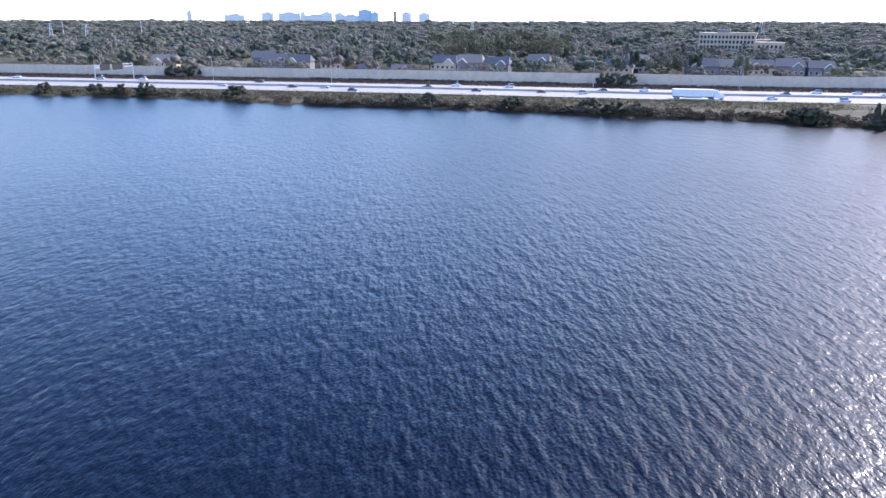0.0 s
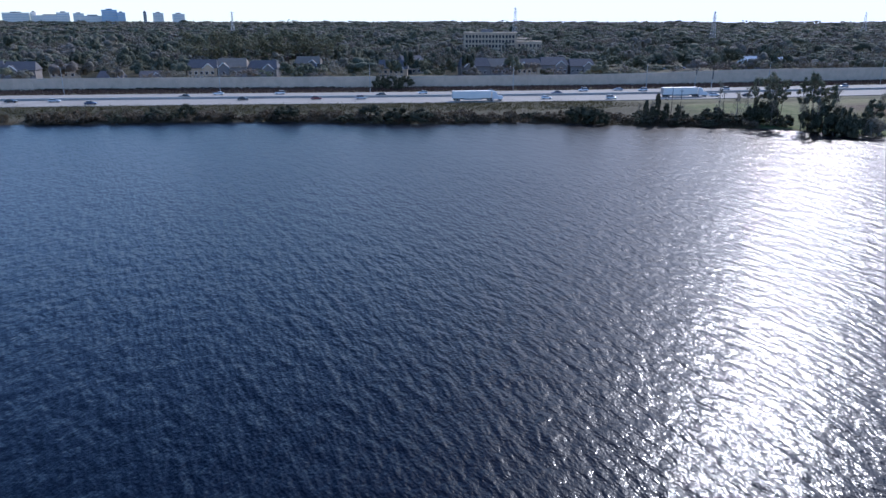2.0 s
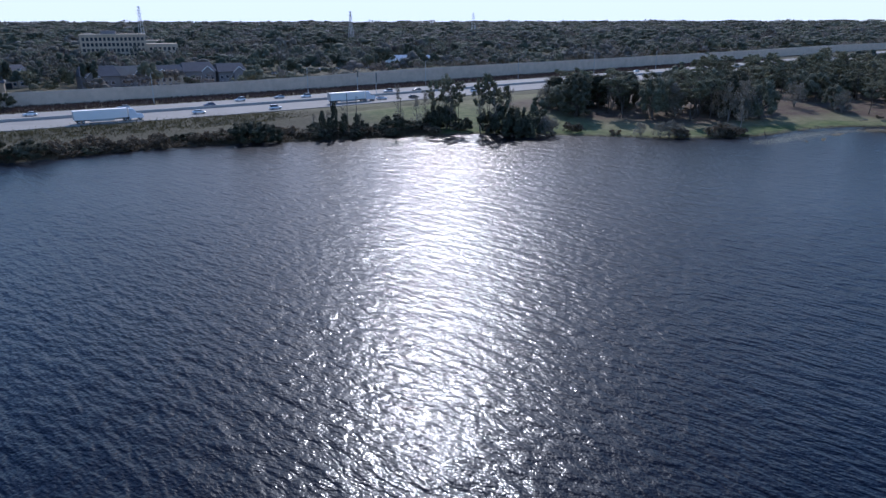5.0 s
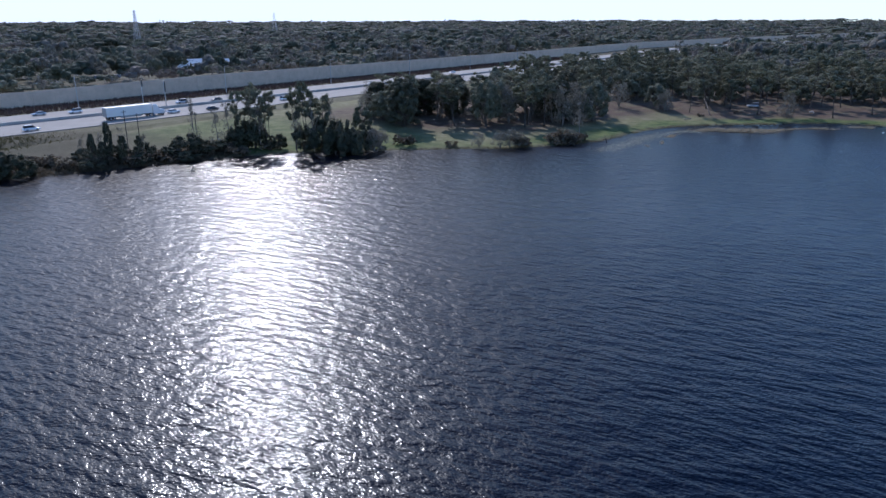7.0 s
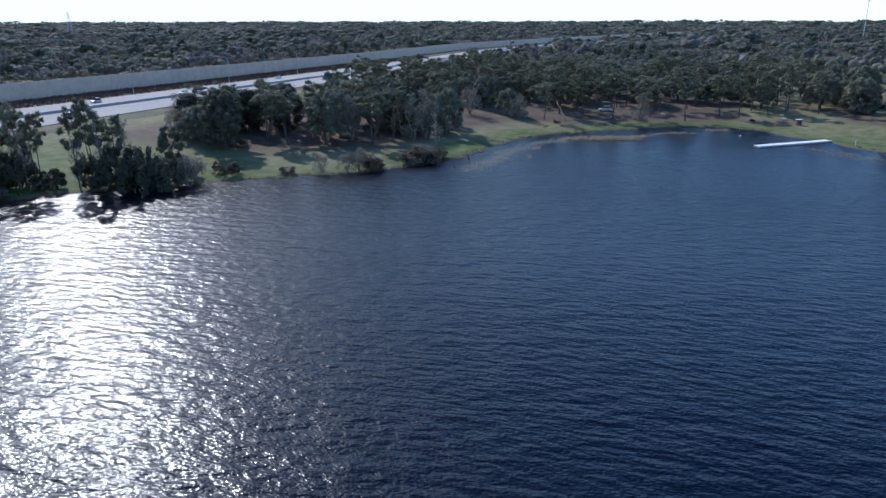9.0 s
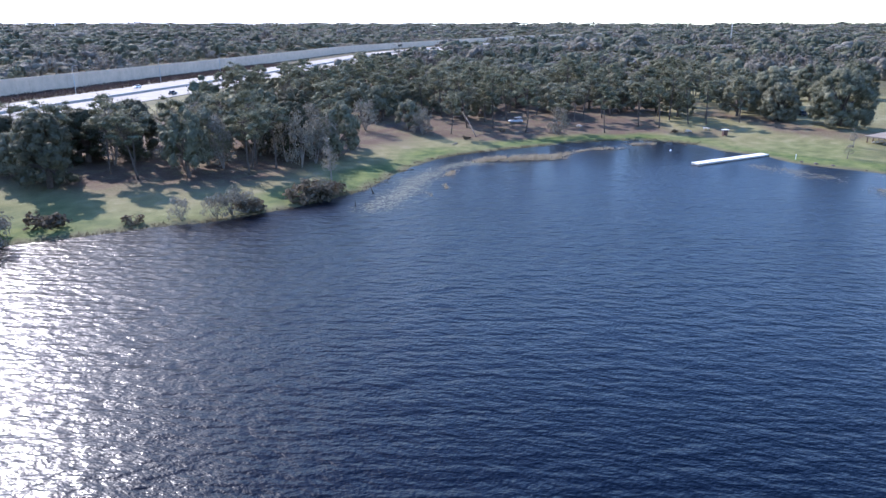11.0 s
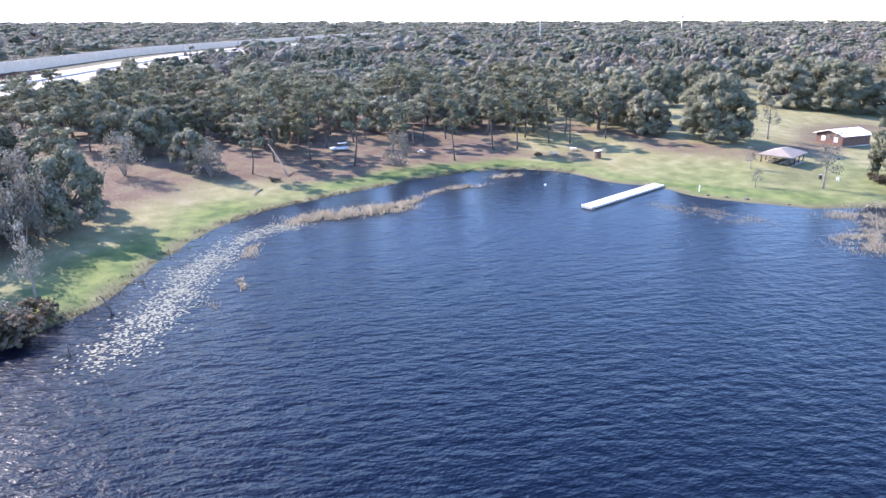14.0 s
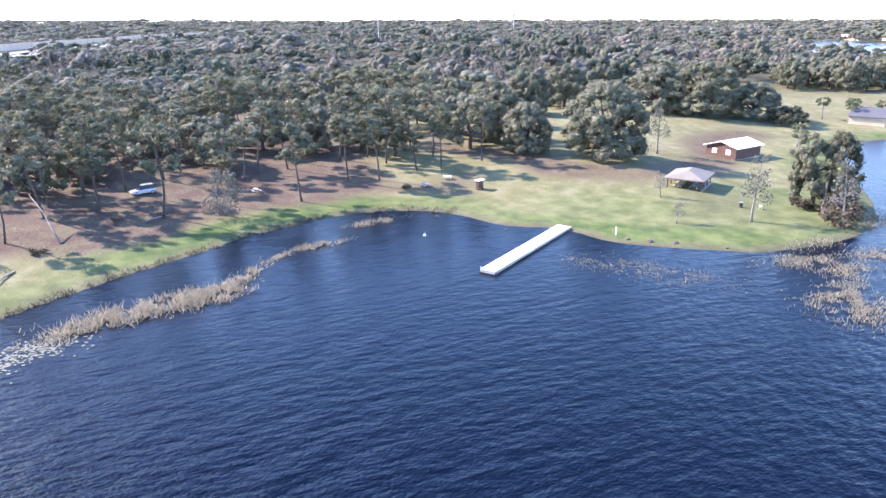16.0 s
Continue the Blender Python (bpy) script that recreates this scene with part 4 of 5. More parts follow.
def reed_bed(spots, seed, label, name="reeds", mat=None, w=0.05):
    rng = np.random.default_rng(seed)
    s = Shape()
    for x, y, rx, ry, turn, count, tall in spots:
        p = rng.normal(size=(count, 2)) * 0.5
        c, n = math.cos(radians(turn)), math.sin(radians(turn))
        px, py = x + p[:, 0] * rx * c - p[:, 1] * ry * n, y + p[:, 0] * rx * n + p[:, 1] * ry * c
        thick = np.array([noise.noise((a * 0.45, b * 0.45, 2)) + 0.6 * noise.noise((a * 1.6, b * 1.6, 5)) > -0.12 for a, b in zip(px, py)])
        px, py = px[thick], py[thick]
        count = len(px)
        z = np.maximum(land(px, py), 0.0) - 0.1
        h = tall * rng.uniform(0.5, 1.15, count)
        a, lean = rng.uniform(0, math.tau, count), rng.normal(size=(count, 2)) * 0.5
        base = np.stack([px, py, z], 1)
        side = np.stack([np.cos(a), np.sin(a), 0 * a], 1) * w
        tip = base + np.stack([lean[:, 0] * h, lean[:, 1] * h, h], 1)
        s.quads(np.stack([base - side, base + side, tip + side * 0.3, tip - side * 0.3], 1))
    tagged(part(name, s, mat or REED), label, "reeds", kind="stuff")


reed_bed([(269.5, 115, 5, 2.0, -65, 1200, 0.6), (272, 110.5, 6, 2.6, -75, 2600, 0.9), (274.5, 103, 6, 2.8, -75, 2600, 0.9), (275.5, 99, 4, 2.2, -60, 1300, 0.8), (280, 96, 6, 1.4, -35, 900, 0.7), (287, 90, 3, 0.8, -50, 260, 0.5), (290, 83.5, 4, 1.3, -75, 700, 0.7), (299, 72, 5, 1.3, -80, 700, 0.7), (254, 122.6, 4, 1.2, -10, 500, 0.4), (240, 122.6, 2.2, 0.6, 10, 250, 0.5), (232.6, 125.2, 3.5, 1.4, 30, 260, 0.25),
          (268, 50, 5, 3, 40, 700, 0.25), (263, 45, 8, 4, 35, 1500, 0.25), (257, 41, 6, 4, 50, 800, 0.25), (257, 22, 6, 3, 80, 1200, 0.5), (252, 20, 5, 3, 90, 1000, 0.5), (246, 28.5, 7, 3, 110, 1900, 0.5), (241, 30.5, 6, 3, 120, 1500, 0.5), (255, 10, 6, 3, 90, 900, 0.5), (262, 14, 5, 2, 90, 600, 0.5), (268, -6, 6, 2, 120, 800, 0.6)],
         12, "dry tan reeds standing in the shallows")
edge = LAKE[(LAKE[:, 0] > -215) & (LAKE[:, 0] < 172) & (LAKE[:, 1] > 200)]
reed_bed([(x, y + 2.5, 7, 4.5, -20, 520, 1.0) for x, y in edge[::1]], 14, "brown reeds and dead grass along the bank", "bank_grass", BROWN)
reed_bed([(x, float(road_y(x)) + o, 12, 6, -10, 260, 1.1) for x in range(-300, 640, 12) for o in (54, 62, 68)], 16, "dead brown brush below the wall", "roadside_brush", DEAD, 0.22)
reed_bed([(x, float(road_y(x)) + o, 13, 6, -10, 420, 0.75) for x in range(-320, 152, 12) for o in (-4, -9, -14) if off_shore(x, float(road_y(x)) + o)[0] > 3], 17, "rank olive-brown grass on the highway verge", "roadside_grass", OLIVE, 0.1)
edge2 = LAKE[(LAKE[:, 0] > 172) & (LAKE[:, 1] > 57) & (LAKE[:, 1] < 215)]
reed_bed([(x + 0.6, y + 0.4, 4, 1.0, -50, 130, 0.4) for x, y in edge2], 15, "short dry grass at the water's edge", "bank_grass", BROWN)


def lily_pads():
    rng = np.random.default_rng(9)
    s = Shape()
    for x, y, rx, ry, turn, count in [(266, 119, 5, 1.7, -60, 520), (261, 124, 4, 1.6, -40, 300), (253, 126.5, 5, 2.0, -18, 420), (245, 129.5, 6, 2.4, -12, 700), (238, 129.5, 4, 1.6, 0, 260), (231, 131.5, 6, 2.4, -10, 620), (223, 133.5, 5, 2.2, -10, 360)]:
        for _ in range(count * 5 // 6):
            u, v = rng.normal(size=2) * (0.65, 0.85)
            c, n = math.cos(radians(turn)), math.sin(radians(turn))
            px, py, r = x + u * rx * c - v * ry * n, y + u * rx * n + v * ry * c, rng.uniform(0.08, 0.2)
            ring = [(px + r * math.cos(k * math.tau / 7), py + r * math.sin(k * math.tau / 7), 0.012 + rng.uniform(0, 0.02)) for k in range(7)]
            s.add(ring, [tuple(range(7))])
    tagged(part("lily_pads", s, LILY), "floating lily pads near the bank", "lily pads", kind="stuff")


LILY = rough_paint("lily_pad", (0.115, 0.122, 0.085), 0.7, 0, 0.3, 2.0)
lily_pads()


# ---- the park's buildings and small things ----
def at_ground(x, y, turn=0.0, up=0.0):
    return pose(x, y, land_at(x, y) + up, 0, 0, turn)


def make_dock():
    a, b = Vector((269.3, 65.4, 0)), Vector((284.2, 44.4, 0))
    n, length, turn = 8, (b - a).length, math.degrees(math.atan2(b.y - a.y, b.x - a.x))
    dock = thing("dock", pose(a.x, a.y, 0, 0, 0, turn), "long white floating dock reaching from the grass into the lake", "dock")
    step = length / n
    deck, plank = Shape(), Shape()
    deck.box(0.03, -1.1, 0.05, step - 0.03, 1.1, 0.42)
    plank.box(0.04, -1.14, 0.424, step - 0.04, -0.9, 0.5).box(0.04, 0.9, 0.424, step - 0.04, 1.14, 0.5)
    for k in range(int(step / 0.3)):
        plank.box(0.06 + k * 0.3, -0.88, 0.424, 0.34 + k * 0.3, 0.88, 0.47)
    deck, plank = deck.mesh("float", CONCRETE), plank.mesh("decking", DOCKING)
    for k in range(n):
        m = pose(k * step, 0, 0.004 * ((k * 7) % 5 - 2), 0, 0, 0)
        f = part("float", deck, None, dock, at=m)
        part("decking", plank, None, f)
    for x, y in ((0.3, 1.25), (0.3, -1.25), (length - 3, 1.25)):
        part("mooring_post", Shape().tube([(x, y, -1.2), (x, y, 0.75)], (0.07, 0.07), 8), STEEL, dock)


def make_pavilion():
    p = thing("picnic_pavilion", at_ground(296, 9.2, -53, -0.3), "open picnic pavilion with a tan hipped roof", "pavilion")
    part("slab", Shape().box(-4.6, -3.4, -0.4, 4.6, 3.4, 0.12), CONCRETE, p, "pale concrete slab")
    roof = Shape()
    e = [(-4.9, -3.8, 2.25), (4.9, -3.8, 2.25), (4.9, 3.8, 2.25), (-4.9, 3.8, 2.25)]
    roof.add(e + [(-1.8, 0, 3.5), (1.8, 0, 3.5)] + [(x, y, z - 0.22) for x, y, z in e], [(0, 1, 5, 4), (1, 2, 5), (2, 3, 4, 5), (3, 0, 4), (6, 7, 1, 0), (7, 8, 2, 1), (8, 9, 3, 2), (9, 6, 0, 3), (9, 8, 7, 6)])
    part("roof", roof, TAN_ROOF, p)
    post = Shape().box(-0.1, -0.1, 0.12, 0.1, 0.1, 2.1).mesh("post", RED_WOOD)
    for x in (-4.3, -1.45, 1.45, 4.3):
        for y in (-3.1, 3.1):
            part("post", post, None, p, at=pose(x, y, 0))
    for n, (x, y) in enumerate([(-2.9, -1.5), (0, -1.5), (2.9, -1.5), (-2.9, 1.5), (0, 1.5)]):
        table((296, 9.2), -53, x, y, 0.12)


def table_meshes():
    top = Shape()
    for k in range(5):
        top.box(-0.9, -0.37 + k * 0.15, 0.7, 0.9, -0.235 + k * 0.15, 0.74)
    bench = Shape().box(-0.9, -0.14, 0.42, 0.9, 0.14, 0.46)
    leg = Shape().box(-0.04, -0.7, 0.0, 0.04, -0.62, 0.46).box(-0.04, 0.62, 0.0, 0.04, 0.7, 0.46).box(-0.04, -0.72, 0.38, 0.04, 0.72, 0.42).box(-0.04, -0.3, 0.42, 0.04, -0.22, 0.7).box(-0.04, 0.22, 0.42, 0.04, 0.3, 0.7)
    return top.mesh("tabletop", CONCRETE), bench.mesh("bench", CONCRETE), leg.mesh("trestle", STEEL)


TABLE = table_meshes()


def table(origin, turn, x, y, up, label="weathered pale picnic table with two benches"):
    m = pose(origin[0], origin[1], land_at(*origin) + up - (0.3 if up else 0), 0, 0, turn) @ pose(x, y, 0)
    t = thing("picnic_table", m, label, "table", "picnic tables")
    part("tabletop", TABLE[0], None, t)
    for s in (-0.66, 0.66):
        part("bench", TABLE[1], None, t, at=pose(0, s, 0))
    for s in (-0.7, 0.7):
        part("trestle", TABLE[2], None, t, at=pose(s, 0, 0))


def make_barn():
    b = thing("barn", at_ground(320.2, -24.8, -75), "red-brown shed with a pale metal roof and one open side", "barn")
    w, l, e, r = 3.9, 5.3, 2.9, 4.0  # half width, half length, eaves, ridge
    part("slab", Shape().box(-l, -w, -0.4, l, w, 0.08), CONCRETE, b)
    wall = Shape()
    for x in (-l, l - 0.2):
        wall.add([(x, -w, 0), (x, w, 0), (x, w, e), (x, 0, r - 0.12), (x, -w, e), (x + 0.2, -w, 0), (x + 0.2, w, 0), (x + 0.2, w, e), (x + 0.2, 0, r - 0.12), (x + 0.2, -w, e)],
                 [(0, 1, 2, 3, 4)[::-1], (5, 6, 7, 8, 9), (0, 1, 6, 5), (1, 2, 7, 6), (2, 3, 8, 7), (3, 4, 9, 8), (4, 0, 5, 9)])
    wall.box(-l + 0.2, -w, 0, l - 0.2, -w + 0.2, e)
    part("wall", wall, RED_WOOD, b, "red-brown boarded wall")
    roof = Shape()
    for s in (-1, 1):
        roof.add([(-l - 0.6, 0, r), (l + 0.6, 0, r), (l + 0.6, s * (w + 0.7), e - 0.2), (-l - 0.6, s * (w + 0.7), e - 0.2), (-l - 0.6, 0, r - 0.1), (l + 0.6, 0, r - 0.1), (l + 0.6, s * (w + 0.7), e - 0.3), (-l - 0.6, s * (w + 0.7), e - 0.3)],
                 [(0, 1, 2, 3) if s < 0 else (3, 2, 1, 0), (4, 5, 6, 7), (2, 3, 7, 6), (0, 3, 7, 4), (1, 2, 6, 5)])
        for k in range(10):
            x = -l - 0.5 + k * 1.22
            roof.add([(x, 0, r + 0.004), (x + 0.06, 0, r + 0.004), (x + 0.06, s * (w + 0.7), e - 0.196), (x, s * (w + 0.7), e - 0.196), (x + 0.03, 0, r + 0.06), (x + 0.03, s * (w + 0.7), e - 0.14)], [(0, 4, 5, 3), (4, 1, 2, 5)])
    part("roof", roof, TIN_ROOF, b, "pale ribbed metal roof")
    post = Shape().box(-0.1, -0.1, 0, 0.1, 0.1, e).mesh("post", RED_WOOD)
    for k in range(4):
        part("post", post, None, b, at=pose(-l + 1.2 + k * 2.9, w - 0.15, 0))
    for y in (-1.9, 1.7):
        win = part("window", Shape().box(-l - 0.05, y - 0.6, 1.0, -l - 0.003, y + 0.6, 2.2), WHITE, b, "white-framed window")
        part("pane", Shape().box(-l - 0.062, y - 0.5, 1.1, -l - 0.053, y + 0.5, 2.1), WHITE, win)


def make_kiosk():
    k = thing("notice_kiosk", at_ground(311.6, 47, -65), "small red wooden kiosk with a white roof on the grass", "kiosk")
    part("cabinet", Shape().box(-0.75, -0.35, 0.25, 0.75, 0.35, 1.75), RED_WOOD, k)
    for x in (-0.65, 0.65):
        part("leg", Shape().box(x - 0.07, -0.3, -0.1, x + 0.07, 0.3, 0.25), RED_WOOD, k)
    part("roof", Shape().box(-0.95, -0.55, 1.754, 0.95, 0.55, 1.9), WHITE, k, "flat white roof board")


make_dock()
make_pavilion()
make_barn()
make_kiosk()
table((318, 56), 20, 0, 0, 0)
table((321, 50), 65, 0, 0, 0)
table((325, 88), 10, 0, 0, 0)
table((334, 124), 40, 0, 0, 0)
pole = thing("marker_post", at_ground(277, 39.5), "short white marker post at the water's edge", "post")
part("shaft", Shape().tube([(0, 0, -0.3), (0, 0, 1.25)], (0.08, 0.08), 8), WHITE, pole)
part("cap", Shape().tube([(0, 0, 1.25), (0, 0, 1.33)], (0.1, 0.05), 8), WHITE, pole)
buoy = Shape()
buoy.tube([(0, 0, -0.2), (0, 0, -0.05), (0, 0, 0.12), (0, 0, 0.24), (0, 0, 0.45)], (0.1, 0.24, 0.25, 0.12, 0.04), 10)
tagged(part("buoy", buoy, WHITE, at=pose(289, 67, 0), smooth=True), "small white buoy floating on the lake", "buoy")


def stone(x, y, s, seed):
    rng = np.random.default_rng(seed)
    bm = bmesh.new()
    bmesh.ops.create_icosphere(bm, subdivisions=2, radius=s)
    for v in bm.verts:
        v.co *= 1 + 0.35 * noise.noise(v.co * 1.7 / s + Vector((seed, 0, 0)))
        v.co.z *= 0.55
    me = bpy.data.meshes.new("stone")
    bm.to_mesh(me)
    bm.free()
    me.materials.append(BARK)
    tagged(new("stone", me), "dark weathered stone on the shore grass", "stone").matrix_basis = pose(x, y, max(land_at(x, y), 0), 0, 0, float(rng.uniform(0, 360)))


for n, (x, y, s) in enumerate([(274.5, 39, 0.4), (272.3, 36.5, 0.5), (270.3, 33.5, 0.5), (265.5, 28, 0.3), (287, 53.5, 0.3), (299, 61, 0.35)]):
    stone(x, y, s, n + 3)


def snag(name, x, y, z, line, radii, label):
    tagged(part(name, Shape().tube(line, radii, 7), PALE_BARK if z > 0.1 else BARK, at=pose(x, y, z), smooth=True), label, "dead wood")


snag("snag", 232.6, 136.4, 0, [(0, 0, -0.8), (0.05, 0, 0.3), (-0.3, 0.4, 1.6), (-0.6, 0.7, 2.6)], (0.2, 0.16, 0.06, 0.03), "dead stump leaning out of the water")
snag("snag", 222, 137.5, 0, [(0, 0, -0.8), (0, 0.1, 0.5), (0.1, 0.2, 1.2)], (0.14, 0.1, 0.05), "dead branch standing in the water")
snag("fallen_trunk", 303, 119.5, land_at(303, 119.5), [(0, 0, 0.1), (3, 1.2, 1.6), (7, 2.6, 3.4), (10.5, 4.6, 5.6)], (0.16, 0.14, 0.1, 0.04), "pale dead trunk leaning across the grove")
snag("fallen_trunk", 311, 108, land_at(311, 108), [(0, 0, 0.15), (1.5, -2, 0.2), (3, -4.4, 0.22)], (0.18, 0.15, 0.08), "fallen branch lying among the pines")
snag("fallen_trunk", 292, 124, land_at(292, 124), [(0, 0, 0.1), (-2.5, 1, 0.2), (-5, 1.3, 0.15)], (0.15, 0.12, 0.05), "fallen branch lying on the grass")
chair = thing("garden_chair", at_ground(279, 8, 40), "white plastic garden chair on the lawn", "chair")
part("seat", Shape().box(-0.25, -0.25, 0.4, 0.25, 0.25, 0.45), WHITE, chair)
part("backrest", Shape().box(-0.25, 0.22, 0.454, 0.25, 0.27, 0.9), WHITE, chair)
for x in (-0.21, 0.21):
    for y in (-0.21, 0.21):
        part("leg", Shape().box(x - 0.03, y - 0.03, 0, x + 0.03, y + 0.03, 0.396), WHITE, chair)
bin_ = thing("litter_bin", at_ground(281, 10.5), "dark round litter bin on the lawn", "bin")
part("drum", Shape().tube([(0, 0, 0), (0, 0, 0.85)], (0.28, 0.3), 12), DARK, bin_)
part("rim", Shape().tube([(0, 0, 0.85), (0, 0, 0.92)], (0.33, 0.33), 12), STEEL, bin_)
far_dock = thing("jetty", pose(295.5, -50, 0, 0, 0, 122), "long narrow white jetty in the cove", "dock")
part("deck", Shape().box(-11, -0.7, 0.45, 11, 0.7, 0.6), DOCKING, far_dock)
for k in range(6):
    part("pile", Shape().tube([(-10 + k * 4, 0.55, -2), (-10 + k * 4, 0.55, 0.44)], (0.1, 0.1), 6), BARK, far_dock)


# ---- vehicles ----
def car_paint(name, c):
    m = rough_paint(name, c, 0.28, 0.0, 0.06, 0.5, 0.0)
    m.node_tree.nodes["Principled BSDF"].inputs["Coat Weight"].default_value = 0.6
    return m


PAINTS = [car_paint(n, c) for n, c in (("white_paintwork", (0.75, 0.75, 0.75)), ("black_paintwork", (0.015, 0.015, 0.018)), ("silver_paintwork", (0.45, 0.46, 0.48)), ("dark_blue_paintwork", (0.02, 0.04, 0.11)), ("dark_red_paintwork", (0.18, 0.02, 0.02)))]
COLOURS = ["white", "black", "silver", "dark blue", "dark red"]
WHEEL = Shape().tube([(0, -0.12, 0), (0, -0.1, 0), (0, 0.1, 0), (0, 0.12, 0)], (0.3, 0.34, 0.34, 0.3), 12).mesh("tyre", DARK)
RIM = Shape().tube([(0, -0.125, 0), (0, 0.125, 0)], (0.19, 0.19), 8).mesh("rim", STEEL)


def car_meshes(tall, paint):
    body, cabin = Shape(), Shape()
    prof = [(-2.25, 0.42, 0.72), (-2.2, 0.3, 0.92), (-1.3, 0.24, 0.98), (0.9, 0.24, 0.95), (1.9, 0.27, 0.86), (2.2, 0.35, 0.74), (2.27, 0.45, 0.62)]
    body.loft([[(x, -0.8, lo), (x, 0.8, lo), (x, 0.9, lo + 0.14), (x, 0.86, hi - 0.06), (x, 0.74, hi), (x, -0.74, hi), (x, -0.86, hi - 0.06), (x, -0.9, lo + 0.14)] for x, lo, hi in prof])
    glass = [(-2.0, 0.9, 0.05), (-1.35 if tall < 1.6 else -1.85, tall - 0.08, 0.2), (0.0, tall - 0.06, 0.2), (0.45, tall - 0.1, 0.22), (1.15, 0.9, 0.08)]
    cabin.loft([[(x, -0.8 + i, 0.88), (x, 0.8 - i, 0.88), (x, 0.8 - i * 1.3, max(z - 0.05, 0.885)), (x, 0.72 - i * 1.3, z), (x, -0.72 + i * 1.3, z), (x, -0.8 + i * 1.3, max(z - 0.05, 0.885))] for x, z, i in glass])
    roof = Shape().box(glass[1][0] + 0.05, -0.52, tall - 0.09, 0.3, 0.52, tall)
    return body.mesh("body", paint, True), cabin.mesh("cabin_glass", GLASS), roof.mesh("roof", paint)


CARS = {(t, i): car_meshes((1.45, 1.75)[t], PAINTS[i]) for t in (0, 1) for i in range(len(PAINTS))}


def add_car(x, y, z, turn, tall, colour, group="", where="on the highway"):
    body, cabin, roof = CARS[tall, colour]
    name = "suv" if tall else "car"
    c = thing(name, pose(x, y, z, 0, 0, turn), "%s %s %s" % (COLOURS[colour], "sport utility vehicle" if tall else "saloon car", where), "car", group)
    part("body", body, None, c)
    part("cabin_glass", cabin, None, c, "dark tinted glass")
    part("roof", roof, None, c)
    for a in (-1.4, 1.4):
        for b in (-0.78, 0.78):
            w = part("tyre", WHEEL, None, c, at=pose(a, b, 0.34))
            part("rim", RIM, None, w)
    for a, mat, label in ((2.25, WHITE, "headlight"), (-2.25, RED_WOOD, "tail_light")):
        for b in (-0.62, 0.62):
            part(label, Shape().box(a - 0.06, b - 0.14, 0.6, a + 0.03, b + 0.14, 0.7), mat, c)
    return c


TRAILER = rough_paint("white_trailer_panel", (0.86, 0.81, 0.74), 0.6, 0, 0.06, 0.3)


def add_truck(x, y, turn, z=ROAD_Z):
    t = thing("semi_truck", pose(x, y, z, 0, 0, turn), "white articulated lorry with a long box trailer", "truck", "lorries on the highway")
    trailer = part("trailer", Shape().box(-10.5, -1.28, 1.15, 5.4, 1.28, 4.05), TRAILER, t, "white box trailer")
    part("skirt", Shape().box(-6.0, -1.2, 0.45, 1.5, -1.16, 1.146).box(-6.0, 1.16, 0.45, 1.5, 1.2, 1.146), CONCRETE, trailer)
    part("rear_door", Shape().box(-10.56, -1.2, 1.25, -10.503, 1.2, 3.95), STEEL, trailer)
    cab = Shape()
    cab.loft([[(a, -1.2, 0.7), (a, 1.2, 0.7), (a, 1.2, h - 0.3), (a, 1.0, h), (a, -1.0, h), (a, -1.2, h - 0.3)] for a, h in ((5.9, 3.9), (7.3, 3.8), (7.9, 3.0), (8.3, 2.2), (10.0, 1.95), (10.3, 1.5))])
    cab = part("cab", cab, PAINTS[0], t, "white sleeper cab")
    part("windscreen", Shape().box(7.6, -0.95, 2.3, 8.14, 0.95, 2.9), GLASS, cab)
    part("chassis", Shape().box(-10.2, -0.5, 0.75, 10.0, 0.5, 1.1), DARK, t)
    big = pose(0, 0, 0) @ Matrix.Diagonal((1.5, 1.6, 1.5, 1))
    for a in (-9.2, -7.9, 4.6, 5.9, 9.3):
        for b in (-1.0, 1.0):
            w = part("tyre", WHEEL, None, t, at=pose(a, b, 0.51) @ big)
            part("rim", RIM, None, w)


def lane(x, y):
    """A place on the carriageway nearest to where it is wanted, and the road's direction there."""
    o = y - float(road_y(x))
    lanes = [4.8, 8.5, 12.2, 15.9, 29.4, 33.1, 36.8, 40.5]
    o = min(lanes, key=lambda v: abs(v - o))
    turn = math.degrees(math.atan2(float(road_y(x + 5) - road_y(x - 5)), 10))
    return float(road_y(x)) + o, turn + (0 if o < 23 else 180)


TRAFFIC = [(-59, 343, 0, 2), (-10, 344, 0, 1), (13, 334, 0, 1), (30, 351, 1, 0), (60, 316, 1, 2), (71, 325, 0, 1), (91, 333, 0, 0), (122, 330, 0, 2), (134, 296, 0, 0), (166, 322, 1, 0), (183, 318, 0, 2), (160, 288, 1, 0), (204, 300, 0, 1), (193, 313, 1, 0),
           (209, 282, 0, 0), (222, 279, 0, 1), (260, 277, 1, 0), (245, 298, 0, 1), (-240, 407, 0, 0), (-189, 397, 1, 2), (-164, 402, 1, 0), (-111, 356, 0, 2), (-98, 385, 0, 1), (-75, 352, 0, 1), (-44, 330, 0, 3), (42, 320, 0, 4), (300, 300, 1, 2),
           (340, 285, 0, 0), (400, 258, 1, 1), (430, 290, 0, 0), (148, 310, 0, 3), (110, 312, 0, 1), (232, 305, 1, 2), (4, 360, 0, 0)]
for x, y, tall, colour in TRAFFIC:
    y, turn = lane(x, y)
    add_car(x, y, ROAD_Z, turn, tall, colour, "traffic")
for x, y in [(104, 297.5), (195, 284)]:
    y, turn = lane(x, y)
    add_truck(x, y, turn)
